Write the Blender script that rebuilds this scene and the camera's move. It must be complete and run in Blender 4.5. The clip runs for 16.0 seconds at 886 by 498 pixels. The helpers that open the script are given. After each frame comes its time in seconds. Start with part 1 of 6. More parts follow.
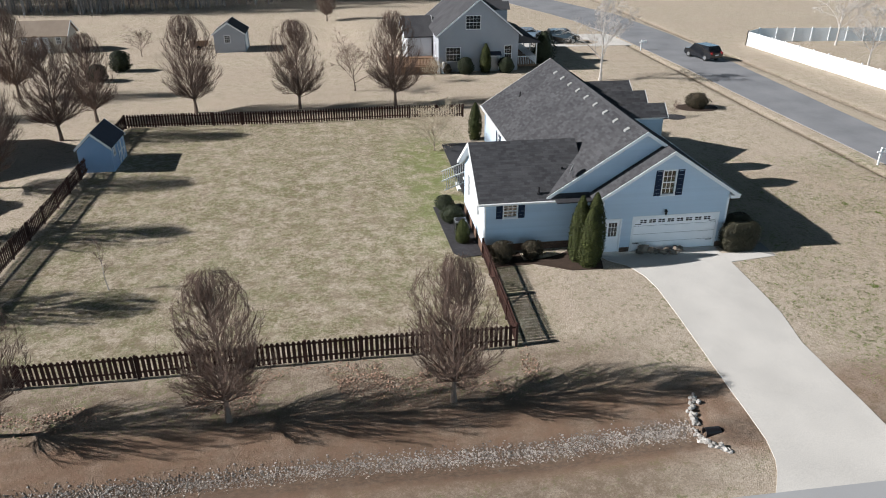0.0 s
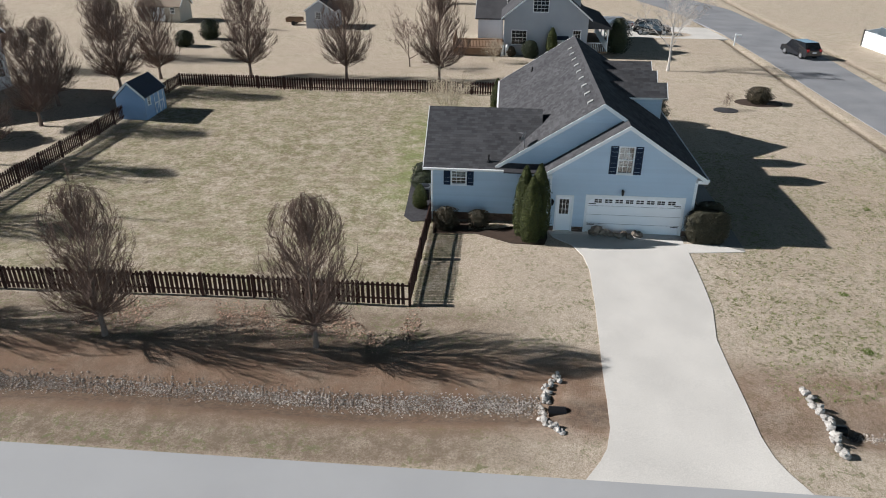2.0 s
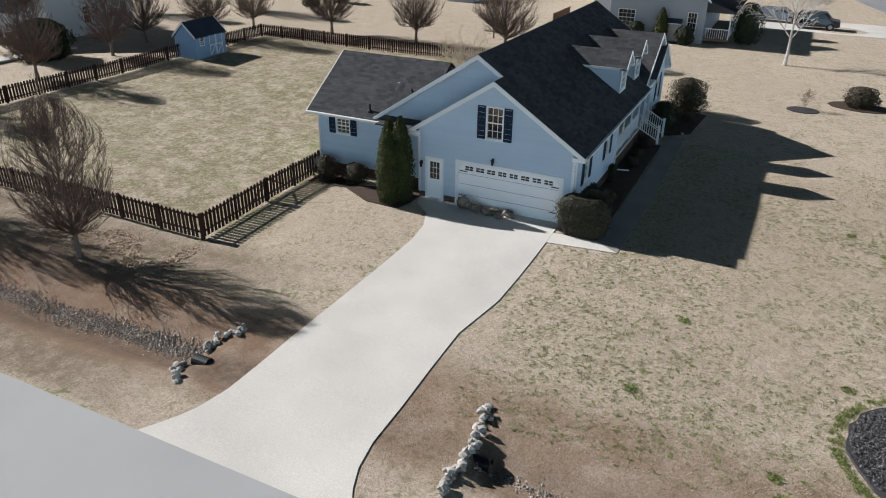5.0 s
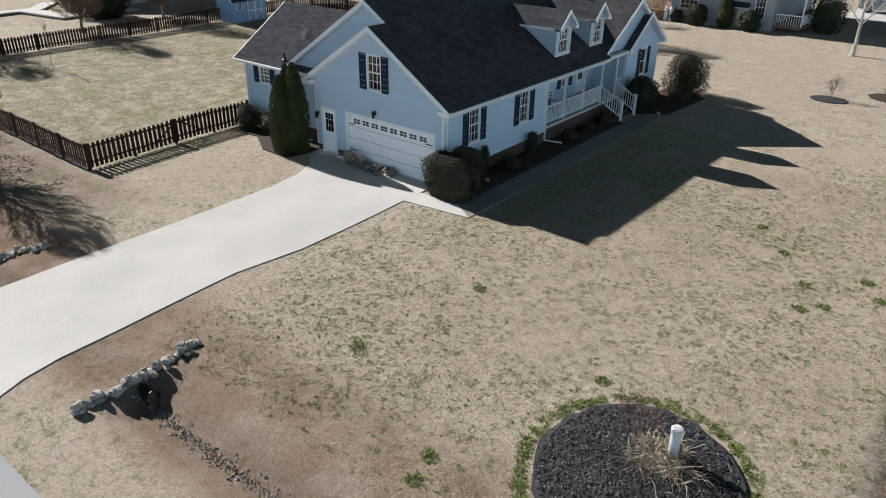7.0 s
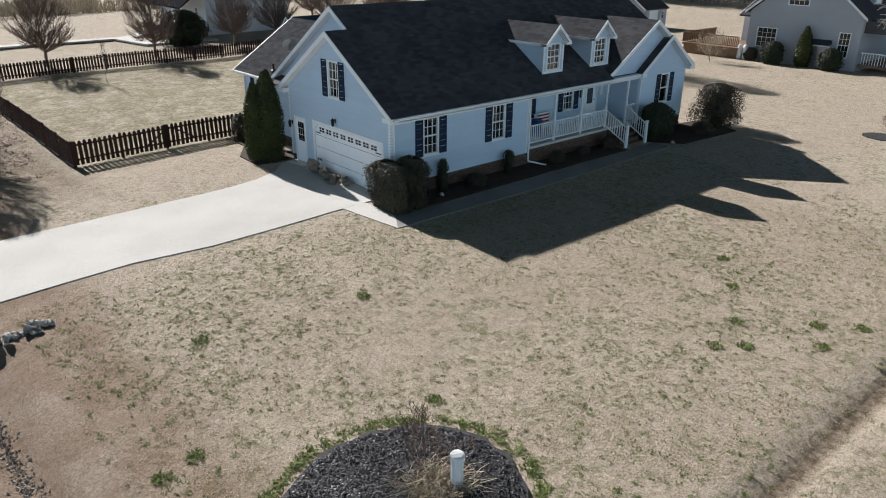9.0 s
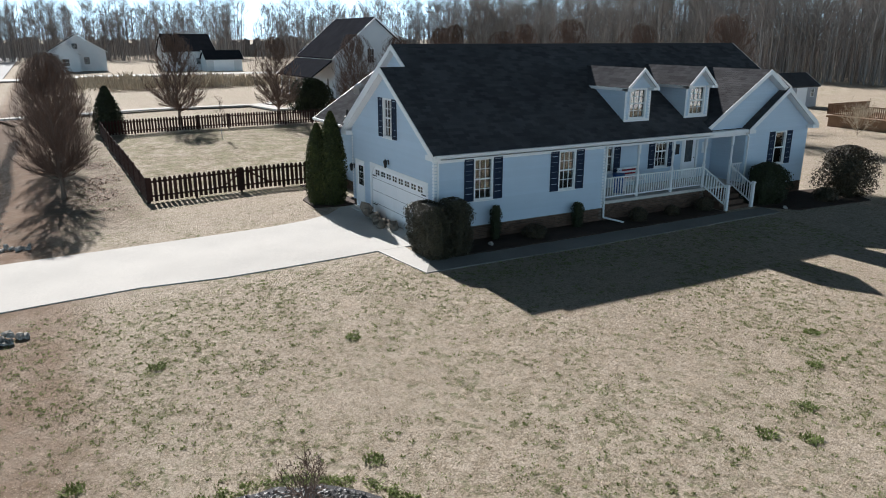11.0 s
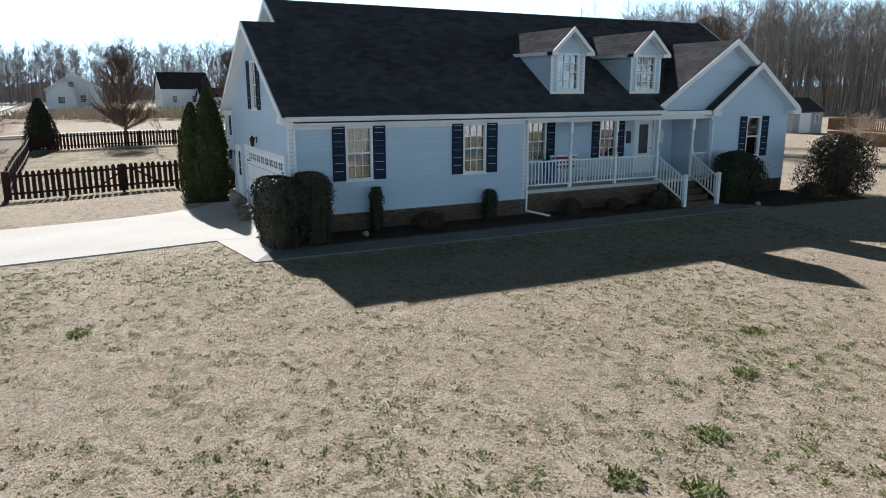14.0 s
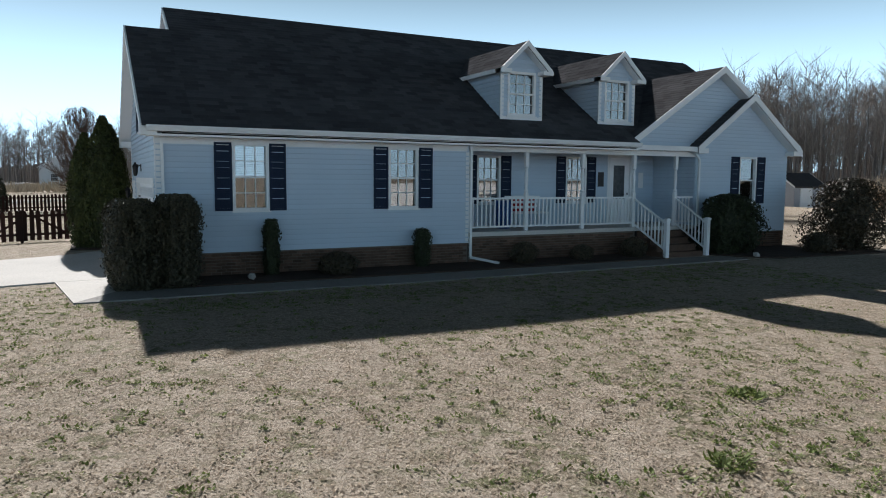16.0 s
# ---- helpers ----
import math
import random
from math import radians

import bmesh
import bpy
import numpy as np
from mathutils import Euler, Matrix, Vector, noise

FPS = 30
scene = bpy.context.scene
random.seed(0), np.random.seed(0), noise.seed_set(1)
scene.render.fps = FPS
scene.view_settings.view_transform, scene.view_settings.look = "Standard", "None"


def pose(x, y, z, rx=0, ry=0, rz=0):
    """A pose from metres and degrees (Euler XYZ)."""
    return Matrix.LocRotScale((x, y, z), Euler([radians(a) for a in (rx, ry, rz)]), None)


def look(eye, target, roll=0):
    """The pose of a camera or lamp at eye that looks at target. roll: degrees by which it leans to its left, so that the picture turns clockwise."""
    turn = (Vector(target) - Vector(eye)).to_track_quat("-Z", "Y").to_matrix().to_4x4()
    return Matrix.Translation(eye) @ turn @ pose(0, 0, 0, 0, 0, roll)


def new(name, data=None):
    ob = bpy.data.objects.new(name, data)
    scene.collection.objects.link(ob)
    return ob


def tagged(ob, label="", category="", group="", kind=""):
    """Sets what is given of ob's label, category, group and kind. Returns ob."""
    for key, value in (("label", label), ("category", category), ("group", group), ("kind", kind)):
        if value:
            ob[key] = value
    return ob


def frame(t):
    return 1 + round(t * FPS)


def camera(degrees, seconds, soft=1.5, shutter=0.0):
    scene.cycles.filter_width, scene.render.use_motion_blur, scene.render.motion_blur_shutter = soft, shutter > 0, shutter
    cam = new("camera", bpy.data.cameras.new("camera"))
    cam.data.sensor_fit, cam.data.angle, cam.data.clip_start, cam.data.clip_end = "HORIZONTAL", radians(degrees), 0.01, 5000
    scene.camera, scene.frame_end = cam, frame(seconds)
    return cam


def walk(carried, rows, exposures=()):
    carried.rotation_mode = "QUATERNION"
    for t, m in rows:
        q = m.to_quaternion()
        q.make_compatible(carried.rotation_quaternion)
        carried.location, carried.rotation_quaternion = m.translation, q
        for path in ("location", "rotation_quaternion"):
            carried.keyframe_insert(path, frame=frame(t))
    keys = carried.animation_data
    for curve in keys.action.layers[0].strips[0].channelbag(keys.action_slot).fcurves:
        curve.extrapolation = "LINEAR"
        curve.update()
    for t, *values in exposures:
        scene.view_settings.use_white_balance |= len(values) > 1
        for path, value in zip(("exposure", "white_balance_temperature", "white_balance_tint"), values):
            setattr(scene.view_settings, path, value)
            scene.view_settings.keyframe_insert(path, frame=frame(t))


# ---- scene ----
cam = camera(63.94, 16.0, soft=1.0)
PATH = [
    (0, (-20.617, -33.649, 17.916), (-18.135, -15.940, 8.958), -0.01),
    (0.5, (-18.165, -34.071, 17.411), (-16.933, -16.219, 8.479), 0.11),
    (1, (-15.541, -34.337, 16.945), (-15.239, -16.458, 7.986), 0.16),
    (1.5, (-12.813, -34.459, 16.419), (-13.430, -16.590, 7.457), 0.27),
    (2, (-9.981, -34.307, 15.908), (-11.435, -16.487, 6.944), 0.38),
    (2.5, (-7.096, -33.828, 15.432), (-9.677, -16.147, 6.447), 0.52),
    (3, (-4.209, -32.984, 14.939), (-7.735, -15.466, 5.956), 0.57),
    (5.5, (9.870, -25.672, 12.436), (1.111, -10.159, 3.346), 0.83),
    (6, (12.400, -23.886, 11.898), (2.730, -8.936, 2.789), 0.84),
    (6.5, (14.605, -22.143, 11.323), (4.181, -7.710, 2.210), 0.77),
    (7, (16.488, -20.591, 10.787), (5.373, -6.686, 1.671), 0.74),
    (7.5, (18.040, -19.141, 10.364), (6.386, -5.715, 1.203), 0.59),
    (8, (19.203, -17.702, 9.829), (6.970, -4.716, 0.789), 0.43),
    (8.5, (20.040, -16.422, 9.414), (7.117, -3.928, 0.647), 0.33),
    (9, (20.581, -15.271, 8.990), (6.715, -3.225, 1.077), 0.35),
    (9.5, (20.857, -14.177, 8.539), (5.779, -3.075, 1.510), 0.30),
    (12, (20.617, -9.105, 5.803), (3.609, -0.130, 0.310), -0.12),
    (12.5, (20.175, -8.092, 5.311), (3.134, 0.817, -0.187), -0.16),
    (13, (19.683, -7.103, 4.861), (2.641, 1.788, -0.664), -0.12),
    (13.5, (19.192, -6.089, 4.347), (2.004, 2.843, -0.633), -0.06),
    (14, (18.614, -5.082, 3.895), (1.289, 3.897, -0.488), -0.03),
    (14.5, (18.004, -4.122, 3.401), (0.567, 4.927, -0.350), 0.08),
    (15, (17.376, -3.174, 2.998), (-0.159, 5.898, -0.204), 0.27),
    (15.5, (16.740, -2.276, 2.529), (-0.898, 6.788, -0.070), 0.29),
    (16, (15.993, -1.431, 2.180), (-1.729, 7.622, 0.193), 0.40),
]
walk(cam, [(t, look(eye, target, roll)) for t, eye, target, roll in PATH],
     exposures=[(0.0, 0.60), (7.0, 0.62), (9.5, 0.68), (12.0, 0.70), (13.5, 0.72), (14.5, 0.76), (15.2, 0.56), (16.0, 0.44)])

# ---- light ----
SUN_EL, SUN_AZ = 29.0, 2.7            # the sun stands low over -x, a little towards +y
to_sun = Vector((-math.cos(radians(SUN_EL)) * math.cos(radians(SUN_AZ)), math.cos(radians(SUN_EL)) * math.sin(radians(SUN_AZ)), math.sin(radians(SUN_EL))))
world = bpy.data.worlds.new("world")
scene.world = world
world.use_nodes = True
wt = world.node_tree
sky = wt.nodes.new("ShaderNodeTexSky")
sky.sky_type, sky.sun_disc = "NISHITA", False
sky.sun_elevation, sky.sun_rotation = radians(SUN_EL), math.atan2(to_sun.x, to_sun.y)
sky.air_density, sky.dust_density, sky.ozone_density = 1.0, 0.22, 2.2
# pale winter haze, strongest at the horizon and the same all round
coord, up = wt.nodes.new("ShaderNodeTexCoord"), wt.nodes.new("ShaderNodeSeparateXYZ")
wt.links.new(coord.outputs["Generated"], up.inputs[0])
fall, power, haze = wt.nodes.new("ShaderNodeMath"), wt.nodes.new("ShaderNodeMath"), wt.nodes.new("ShaderNodeBackground")
fall.operation, fall.use_clamp, power.operation = "SUBTRACT", True, "POWER"
fall.inputs[0].default_value, power.inputs[1].default_value = 1.0, 20.0
square = wt.nodes.new("ShaderNodeMath")
square.operation = "MULTIPLY"
wt.links.new(up.outputs[2], square.inputs[0]), wt.links.new(up.outputs[2], square.inputs[1])
wt.links.new(square.outputs[0], fall.inputs[1]), wt.links.new(fall.outputs[0], power.inputs[0])
strength = wt.nodes.new("ShaderNodeMath")
strength.operation = "MULTIPLY"
strength.inputs[1].default_value = 1.42
wt.links.new(power.outputs[0], strength.inputs[0]), wt.links.new(strength.outputs[0], haze.inputs[1])
haze.inputs[0].default_value = (0.50, 0.77, 1.0, 1)
both = wt.nodes.new("ShaderNodeAddShader")
wt.links.new(sky.outputs[0], wt.nodes["Background"].inputs[0])
wt.links.new(wt.nodes["Background"].outputs[0], both.inputs[0]), wt.links.new(haze.outputs[0], both.inputs[1])
wt.links.new(both.outputs[0], wt.nodes["World Output"].inputs[0])
wt.nodes["Background"].inputs[1].default_value = 0.0065
lamp = bpy.data.lights.new("sun", "SUN")
lamp.energy, lamp.angle, lamp.color = 5.0, radians(0.55), (1.0, 0.975, 0.955)
sun = new("sun", lamp)
sun.matrix_world = look(to_sun * 60, (0, 0, 0))


# ---- materials ----
def material(name, base, other=None, rough=0.85, fine=40.0, coarse=1.5, amount=0.5, bump=0.15, metallic=0.0, island=0.0, per_object=0.0, spec=0.3, wave=None):
    m = bpy.data.materials.new(name)
    m.use_nodes = True
    nt = m.node_tree
    N, L = nt.nodes, nt.links
    bsdf = N["Principled BSDF"]
    bsdf.inputs["Roughness"].default_value, bsdf.inputs["Metallic"].default_value = rough, metallic
    bsdf.inputs["Specular IOR Level"].default_value = spec
    geo = N.new("ShaderNodeNewGeometry")
    n1, n2 = N.new("ShaderNodeTexNoise"), N.new("ShaderNodeTexNoise")
    n1.inputs["Scale"].default_value, n2.inputs["Scale"].default_value = coarse, fine
    n1.inputs["Detail"].default_value, n2.inputs["Detail"].default_value = 4, 3
    for n in (n1, n2):
        L.new(geo.outputs["Position"], n.inputs["Vector"])
    add = N.new("ShaderNodeMath")
    add.operation = "ADD"
    L.new(n1.outputs[0], add.inputs[0]), L.new(n2.outputs[0], add.inputs[1])
    ramp = N.new("ShaderNodeMapRange")
    ramp.inputs[1].default_value, ramp.inputs[2].default_value = 1.0 - 0.35, 1.0 + 0.35
    L.new(add.outputs[0], ramp.inputs[0])
    mix = N.new("ShaderNodeMix")
    mix.data_type = "RGBA"
    other = other or [c * (1 - amount * 0.6) for c in base]
    mix.inputs[6].default_value, mix.inputs[7].default_value = (*other, 1), (*base, 1)
    L.new(ramp.outputs[0], mix.inputs[0])
    out = mix.outputs[2]
    if island or per_object:
        hsv = N.new("ShaderNodeHueSaturation")
        rnd = N.new("ShaderNodeMapRange")
        src = geo.outputs["Random Per Island"] if island else N.new("ShaderNodeObjectInfo").outputs["Random"]
        k = island or per_object
        rnd.inputs[3].default_value, rnd.inputs[4].default_value = 1 - k, 1 + k
        L.new(src, rnd.inputs[0]), L.new(rnd.outputs[0], hsv.inputs["Value"]), L.new(out, hsv.inputs["Color"])
        out = hsv.outputs[0]
    L.new(out, bsdf.inputs["Base Color"])
    if bump:
        b = N.new("ShaderNodeBump")
        b.inputs["Strength"].default_value, b.inputs["Distance"].default_value = bump, 0.02
        L.new(n2.outputs[0], b.inputs["Height"]), L.new(b.outputs[0], bsdf.inputs["Normal"])
    return m



def translucent(m, share=0.45):
    """Thin blades and leaves let light through."""
    N, L = m.node_tree.nodes, m.node_tree.links
    bsdf = N["Principled BSDF"]
    tl, mx = N.new("ShaderNodeBsdfTranslucent"), N.new("ShaderNodeMixShader")
    mx.inputs[0].default_value = share
    L.new(bsdf.inputs["Base Color"].links[0].from_socket, tl.inputs[0])
    L.new(bsdf.outputs[0], mx.inputs[1]), L.new(tl.outputs[0], mx.inputs[2])
    L.new(mx.outputs[0], N["Material Output"].inputs[0])
    return m


def glass_material(name, tint):
    m = bpy.data.materials.new(name)
    m.use_nodes = True
    nt = m.node_tree
    N, L = nt.nodes, nt.links
    N.remove(N["Principled BSDF"])
    gl, tr, mx, fr = N.new("ShaderNodeBsdfGlossy"), N.new("ShaderNodeBsdfTransparent"), N.new("ShaderNodeMixShader"), N.new("ShaderNodeFresnel")
    gl.inputs["Roughness"].default_value = 0.02
    tr.inputs[0].default_value = (*tint, 1)
    fr.inputs[0].default_value = 2.7
    L.new(fr.outputs[0], mx.inputs[0]), L.new(tr.outputs[0], mx.inputs[1]), L.new(gl.outputs[0], mx.inputs[2])
    L.new(mx.outputs[0], N["Material Output"].inputs[0])
    return m


SIDING = material("vinyl_siding", (0.495, 0.59, 0.69), (0.445, 0.54, 0.64), 0.55, 60, 0.8, bump=0.04, per_object=0.03)
WHITE = material("white_trim", (0.80, 0.81, 0.82), (0.72, 0.73, 0.74), 0.5, 50, 2, bump=0.03)
DOORW = material("white_steel_door", (0.86, 0.87, 0.89), (0.80, 0.81, 0.83), 0.45, 30, 1, bump=0.03)
NAVY = material("navy_shutter", (0.026, 0.037, 0.066), (0.019, 0.028, 0.05), 0.75, 40, 2, bump=0.05, spec=0.1)
SHINGLE = material("asphalt_shingle", (0.086, 0.086, 0.091), (0.052, 0.052, 0.057), 0.95, 90, 0.7, bump=0.15, island=0.2, spec=0.0)
DARKSHINGLE = material("charcoal_shingle", (0.035, 0.036, 0.042), (0.022, 0.023, 0.028), 0.95, 60, 0.7, bump=0.15, spec=0.0)
VENT = material("pale_vent_paint", (0.30, 0.30, 0.29), (0.24, 0.24, 0.235), 0.6, 30, 3, bump=0)
BRICK = material("brown_brick", (0.14, 0.085, 0.06), (0.075, 0.048, 0.036), 0.9, 30, 3, bump=0.3, per_object=0.3)
MORTAR = material("mortar", (0.17, 0.145, 0.12), (0.12, 0.10, 0.085), 0.95, 60, 3, bump=0.2)
CONCRETE = material("concrete", (0.64, 0.615, 0.58), (0.44, 0.425, 0.405), 0.9, 25, 0.35, bump=0.12)
# darker copy of the concrete, with the house's shade put into its colour
WALKCON = material("shade_dark_concrete", (0.28, 0.27, 0.255), (0.19, 0.183, 0.173), 0.9, 25, 0.5, bump=0.12)
ASPHALT = material("pale_asphalt", (0.37, 0.375, 0.385), (0.31, 0.315, 0.325), 0.9, 120, 0.25, bump=0.25)
ASPHALT_B = material("worn_asphalt", (0.27, 0.275, 0.29), (0.16, 0.165, 0.18), 0.9, 90, 0.3, bump=0.25)
FENCEW = material("stained_fence_wood", (0.058, 0.024, 0.018), (0.028, 0.013, 0.010), 0.85, 40, 2, bump=0.25, per_object=0.3)
BARK = material("bare_bark", (0.22, 0.165, 0.135), (0.12, 0.09, 0.072), 0.95, 30, 2, bump=0.3)
TWIG = material("twig", (0.185, 0.125, 0.10), (0.11, 0.075, 0.06), 0.95, 30, 2, bump=0)
PALEBARK = material("pale_bark", (0.62, 0.58, 0.54), (0.30, 0.27, 0.25), 0.9, 25, 2, bump=0.2)
# bark paled so that its colour carries the backlit haze of the distance
HAZYBARK = material("hazy_woods_bark", (0.33, 0.30, 0.285), (0.20, 0.182, 0.172), 0.95, 3, 0.2, bump=0, island=0.35)
LEAF = material("evergreen_leaf", (0.036, 0.046, 0.019), (0.016, 0.021, 0.010), 0.6, 12, 2, bump=0, island=0.45)
LEAF_B = material("bronze_leaf", (0.075, 0.055, 0.035), (0.03, 0.028, 0.015), 0.55, 12, 2, bump=0, island=0.5)
LEAF_H = material("hedge_leaf", (0.075, 0.065, 0.04), (0.03, 0.03, 0.018), 0.5, 12, 2, bump=0, island=0.55, spec=0.3)
ARBOR = material("arborvitae_leaf", (0.065, 0.075, 0.018), (0.025, 0.032, 0.010), 0.7, 10, 1.5, bump=0, island=0.4)
# near-black colour that stands in for the darkness of unlit rooms
DARKIN = material("unlit_room_dark", (0.05, 0.05, 0.055), (0.03, 0.03, 0.035), 0.9, 5, 1, bump=0)
BLIND = material("window_blind", (0.80, 0.79, 0.76), (0.72, 0.70, 0.66), 0.7, 20, 2, bump=0)
GLASS = glass_material("window_glass", (0.75, 0.78, 0.8))
ROCK = material("pale_rock", (0.50, 0.48, 0.455), (0.20, 0.185, 0.17), 0.9, 14, 2.5, bump=0.5, per_object=0.25)
# browner copy of the rock, darkened for the shade before the garage
SHADEROCK = material("shaded_brown_rock", (0.23, 0.19, 0.155), (0.12, 0.10, 0.08), 0.9, 14, 2.5, bump=0.5, per_object=0.25)
GRAVEL = material("ditch_gravel", (0.46, 0.42, 0.385), (0.16, 0.132, 0.112), 0.9, 30, 1.2, bump=0, island=0.6)
MULCH = material("dark_rubber_mulch", (0.055, 0.053, 0.058), (0.025, 0.024, 0.027), 0.8, 50, 4, bump=0.5, island=0.4)
BEDSOIL = material("bed_soil", (0.07, 0.045, 0.033), (0.035, 0.024, 0.018), 0.95, 30, 3, bump=0.5)
STRAW = material("dry_straw", (0.52, 0.45, 0.35), (0.36, 0.29, 0.21), 0.8, 30, 3, bump=0, island=0.3)
METAL = material("grey_metal", (0.35, 0.36, 0.37), (0.27, 0.28, 0.29), 0.4, 30, 3, bump=0.03, metallic=0.7)
BLACK = material("black_metal", (0.015, 0.015, 0.017), (0.01, 0.01, 0.012), 0.4, 30, 3, bump=0)
PVC = material("white_plastic", (0.78, 0.79, 0.80), (0.70, 0.71, 0.72), 0.35, 30, 3, bump=0)
DECKW = material("weathered_deck_wood", (0.26, 0.16, 0.10), (0.16, 0.10, 0.065), 0.85, 20, 2, bump=0.2)
CARPAINT = material("dark_car_paint", (0.012, 0.014, 0.018), (0.01, 0.011, 0.014), 0.15, 20, 2, bump=0, spec=0.7)
CARSILVER = material("silver_car_paint", (0.35, 0.38, 0.42), (0.3, 0.33, 0.37), 0.2, 20, 2, bump=0, metallic=0.5)
TYRE = material("tyre_rubber", (0.02, 0.02, 0.02), (0.015, 0.015, 0.015), 0.8, 30, 3, bump=0)
REDLENS = material("red_tail_lamp", (0.35, 0.02, 0.02), (0.3, 0.015, 0.015), 0.2, 30, 3, bump=0)
NBLUE = material("neighbour_grey_siding", (0.36, 0.375, 0.41), (0.32, 0.335, 0.37), 0.6, 30, 1, bump=0.04)
NWHITE = material("white_siding", (0.66, 0.68, 0.70), (0.60, 0.62, 0.64), 0.6, 30, 1, bump=0.04)
TAN = material("tan_siding", (0.50, 0.45, 0.38), (0.44, 0.39, 0.33), 0.7, 30, 1, bump=0.05)
TANROOF = material("tan_shingle", (0.30, 0.24, 0.19), (0.23, 0.18, 0.14), 0.9, 50, 1, bump=0.2)
# blue paint, saturated further to carry the blue tint of shade
SHEDBLUE = material("shed_blue_paint_shade_tint", (0.27, 0.40, 0.60), (0.23, 0.35, 0.53), 0.6, 30, 1, bump=0.04)
SOLAR = material("dark_blue_shingle", (0.035, 0.045, 0.07), (0.025, 0.032, 0.05), 0.7, 50, 1, bump=0.2)
RED = material("red_cloth", (0.35, 0.03, 0.04), (0.28, 0.025, 0.03), 0.8, 60, 4, bump=0.1)
BLUE = material("blue_plastic", (0.03, 0.10, 0.30), (0.025, 0.08, 0.24), 0.5, 60, 4, bump=0)


def lawn_material():
    m = bpy.data.materials.new("dormant_lawn")
    m.use_nodes = True
    nt = m.node_tree
    N, L = nt.nodes, nt.links
    bsdf = N["Principled BSDF"]
    bsdf.inputs["Roughness"].default_value, bsdf.inputs["Specular IOR Level"].default_value = 0.95, 0.1
    geo = N.new("ShaderNodeNewGeometry")

    def tex(scale, detail=4.0, rough=0.55):
        n = N.new("ShaderNodeTexNoise")
        n.inputs["Scale"].default_value, n.inputs["Detail"].default_value, n.inputs["Roughness"].default_value = scale, detail, rough
        L.new(geo.outputs["Position"], n.inputs["Vector"])
        return n.outputs[0]

    def span(src, a, b, lo=0.0, hi=1.0):
        r = N.new("ShaderNodeMapRange")
        for k, v in zip((1, 2, 3, 4), (a, b, lo, hi)):
            r.inputs[k].default_value = v
        L.new(src, r.inputs[0])
        return r.outputs[0]

    def times(a, b):
        k = N.new("ShaderNodeMath")
        k.operation = "MULTIPLY"
        L.new(a, k.inputs[0]), L.new(b, k.inputs[1])
        return k.outputs[0]

    def blend(fac, a, b):
        x = N.new("ShaderNodeMix")
        x.data_type = "RGBA"
        L.new(fac, x.inputs[0])
        for k, v in ((6, a), (7, b)):
            if isinstance(v, tuple):
                x.inputs[k].default_value = (*v, 1)
            else:
                L.new(v, x.inputs[k])
        return x.outputs[2]

    sep = N.new("ShaderNodeSeparateXYZ")
    L.new(geo.outputs["Position"], sep.inputs[0])
    fine, clump, patch, broad = tex(60, 4, 0.7), tex(5.5, 5, 0.65), tex(0.9, 5, 0.6), tex(0.12, 4)
    col = blend(span(clump, 0.35, 0.68), (0.397, 0.325, 0.259), (0.566, 0.483, 0.402))
    col = blend(span(patch, 0.35, 0.7), col, (0.497, 0.414, 0.335))
    col = blend(span(broad, 0.4, 0.65, 0.0, 0.5), col, (0.586, 0.512, 0.419))
    # the fenced back yard keeps more green
    back = times(times(span(sep.outputs[0], -10.5, -13.5), span(sep.outputs[0], -40.0, -38.0)), times(span(sep.outputs[1], -8.0, -6.5), span(sep.outputs[1], 29.5, 28.0)))
    col = blend(times(back, span(patch, 0.36, 0.62, 0.05, 0.85)), col, (0.262, 0.255, 0.148))
    small = tex(2.6, 6, 0.7)
    col = blend(times(span(small, 0.50, 0.60), span(broad, 0.36, 0.56, 0.1, 0.5)), col, (0.262, 0.225, 0.148))
    grain, relief, speck = tex(12, 5, 0.75), tex(17, 5, 0.7), tex(26, 6, 0.85)
    col = blend(span(grain, 0.47, 0.38, 0.0, 0.5), col, (0.655, 0.564, 0.471))
    col = blend(span(speck, 0.46, 0.38, 0.0, 0.6), col, (0.719, 0.620, 0.520))
    # brown mottling inside the fence, and darker brown ground between fence and ditch
    mottle = tex(1.5, 6, 0.75)
    col = blend(times(back, span(mottle, 0.48, 0.58, 0.0, 0.6)), col, (0.228, 0.180, 0.129))
    dapple, blotch = tex(3.6, 8, 0.8), tex(0.35, 5, 0.7)
    col = blend(times(times(back, span(dapple, 0.51, 0.56)), span(blotch, 0.42, 0.6, 0.15, 0.85)), col, (0.194, 0.165, 0.090))
    col = blend(times(times(back, span(dapple, 0.47, 0.42)), span(blotch, 0.40, 0.55, 0.4, 0.05)), col, (0.592, 0.510, 0.409))
    verge = times(times(span(sep.outputs[1], -7.0, -8.6), span(sep.outputs[1], -17.5, -16.9)), times(span(sep.outputs[0], -7.0, -11.0), span(sep.outputs[0], -75.0, -60.0)))
    col = blend(times(verge, span(mottle, 0.36, 0.60, 0.45, 0.95)), col, (0.199, 0.152, 0.114))
    lush = times(times(span(sep.outputs[0], -18.5, -15.5), span(sep.outputs[0], -12.5, -13.5)), times(span(sep.outputs[1], 1.0, 5.0), span(sep.outputs[1], 24.0, 19.0)))
    col = blend(times(lush, span(patch, 0.35, 0.6, 0.1, 0.75)), col, (0.194, 0.250, 0.074))
    weeds = times(span(clump, 0.52, 0.57), span(patch, 0.45, 0.56))
    col = blend(times(weeds, span(broad, 0.3, 0.55, 0.3, 0.8)), col, (0.175, 0.190, 0.090))
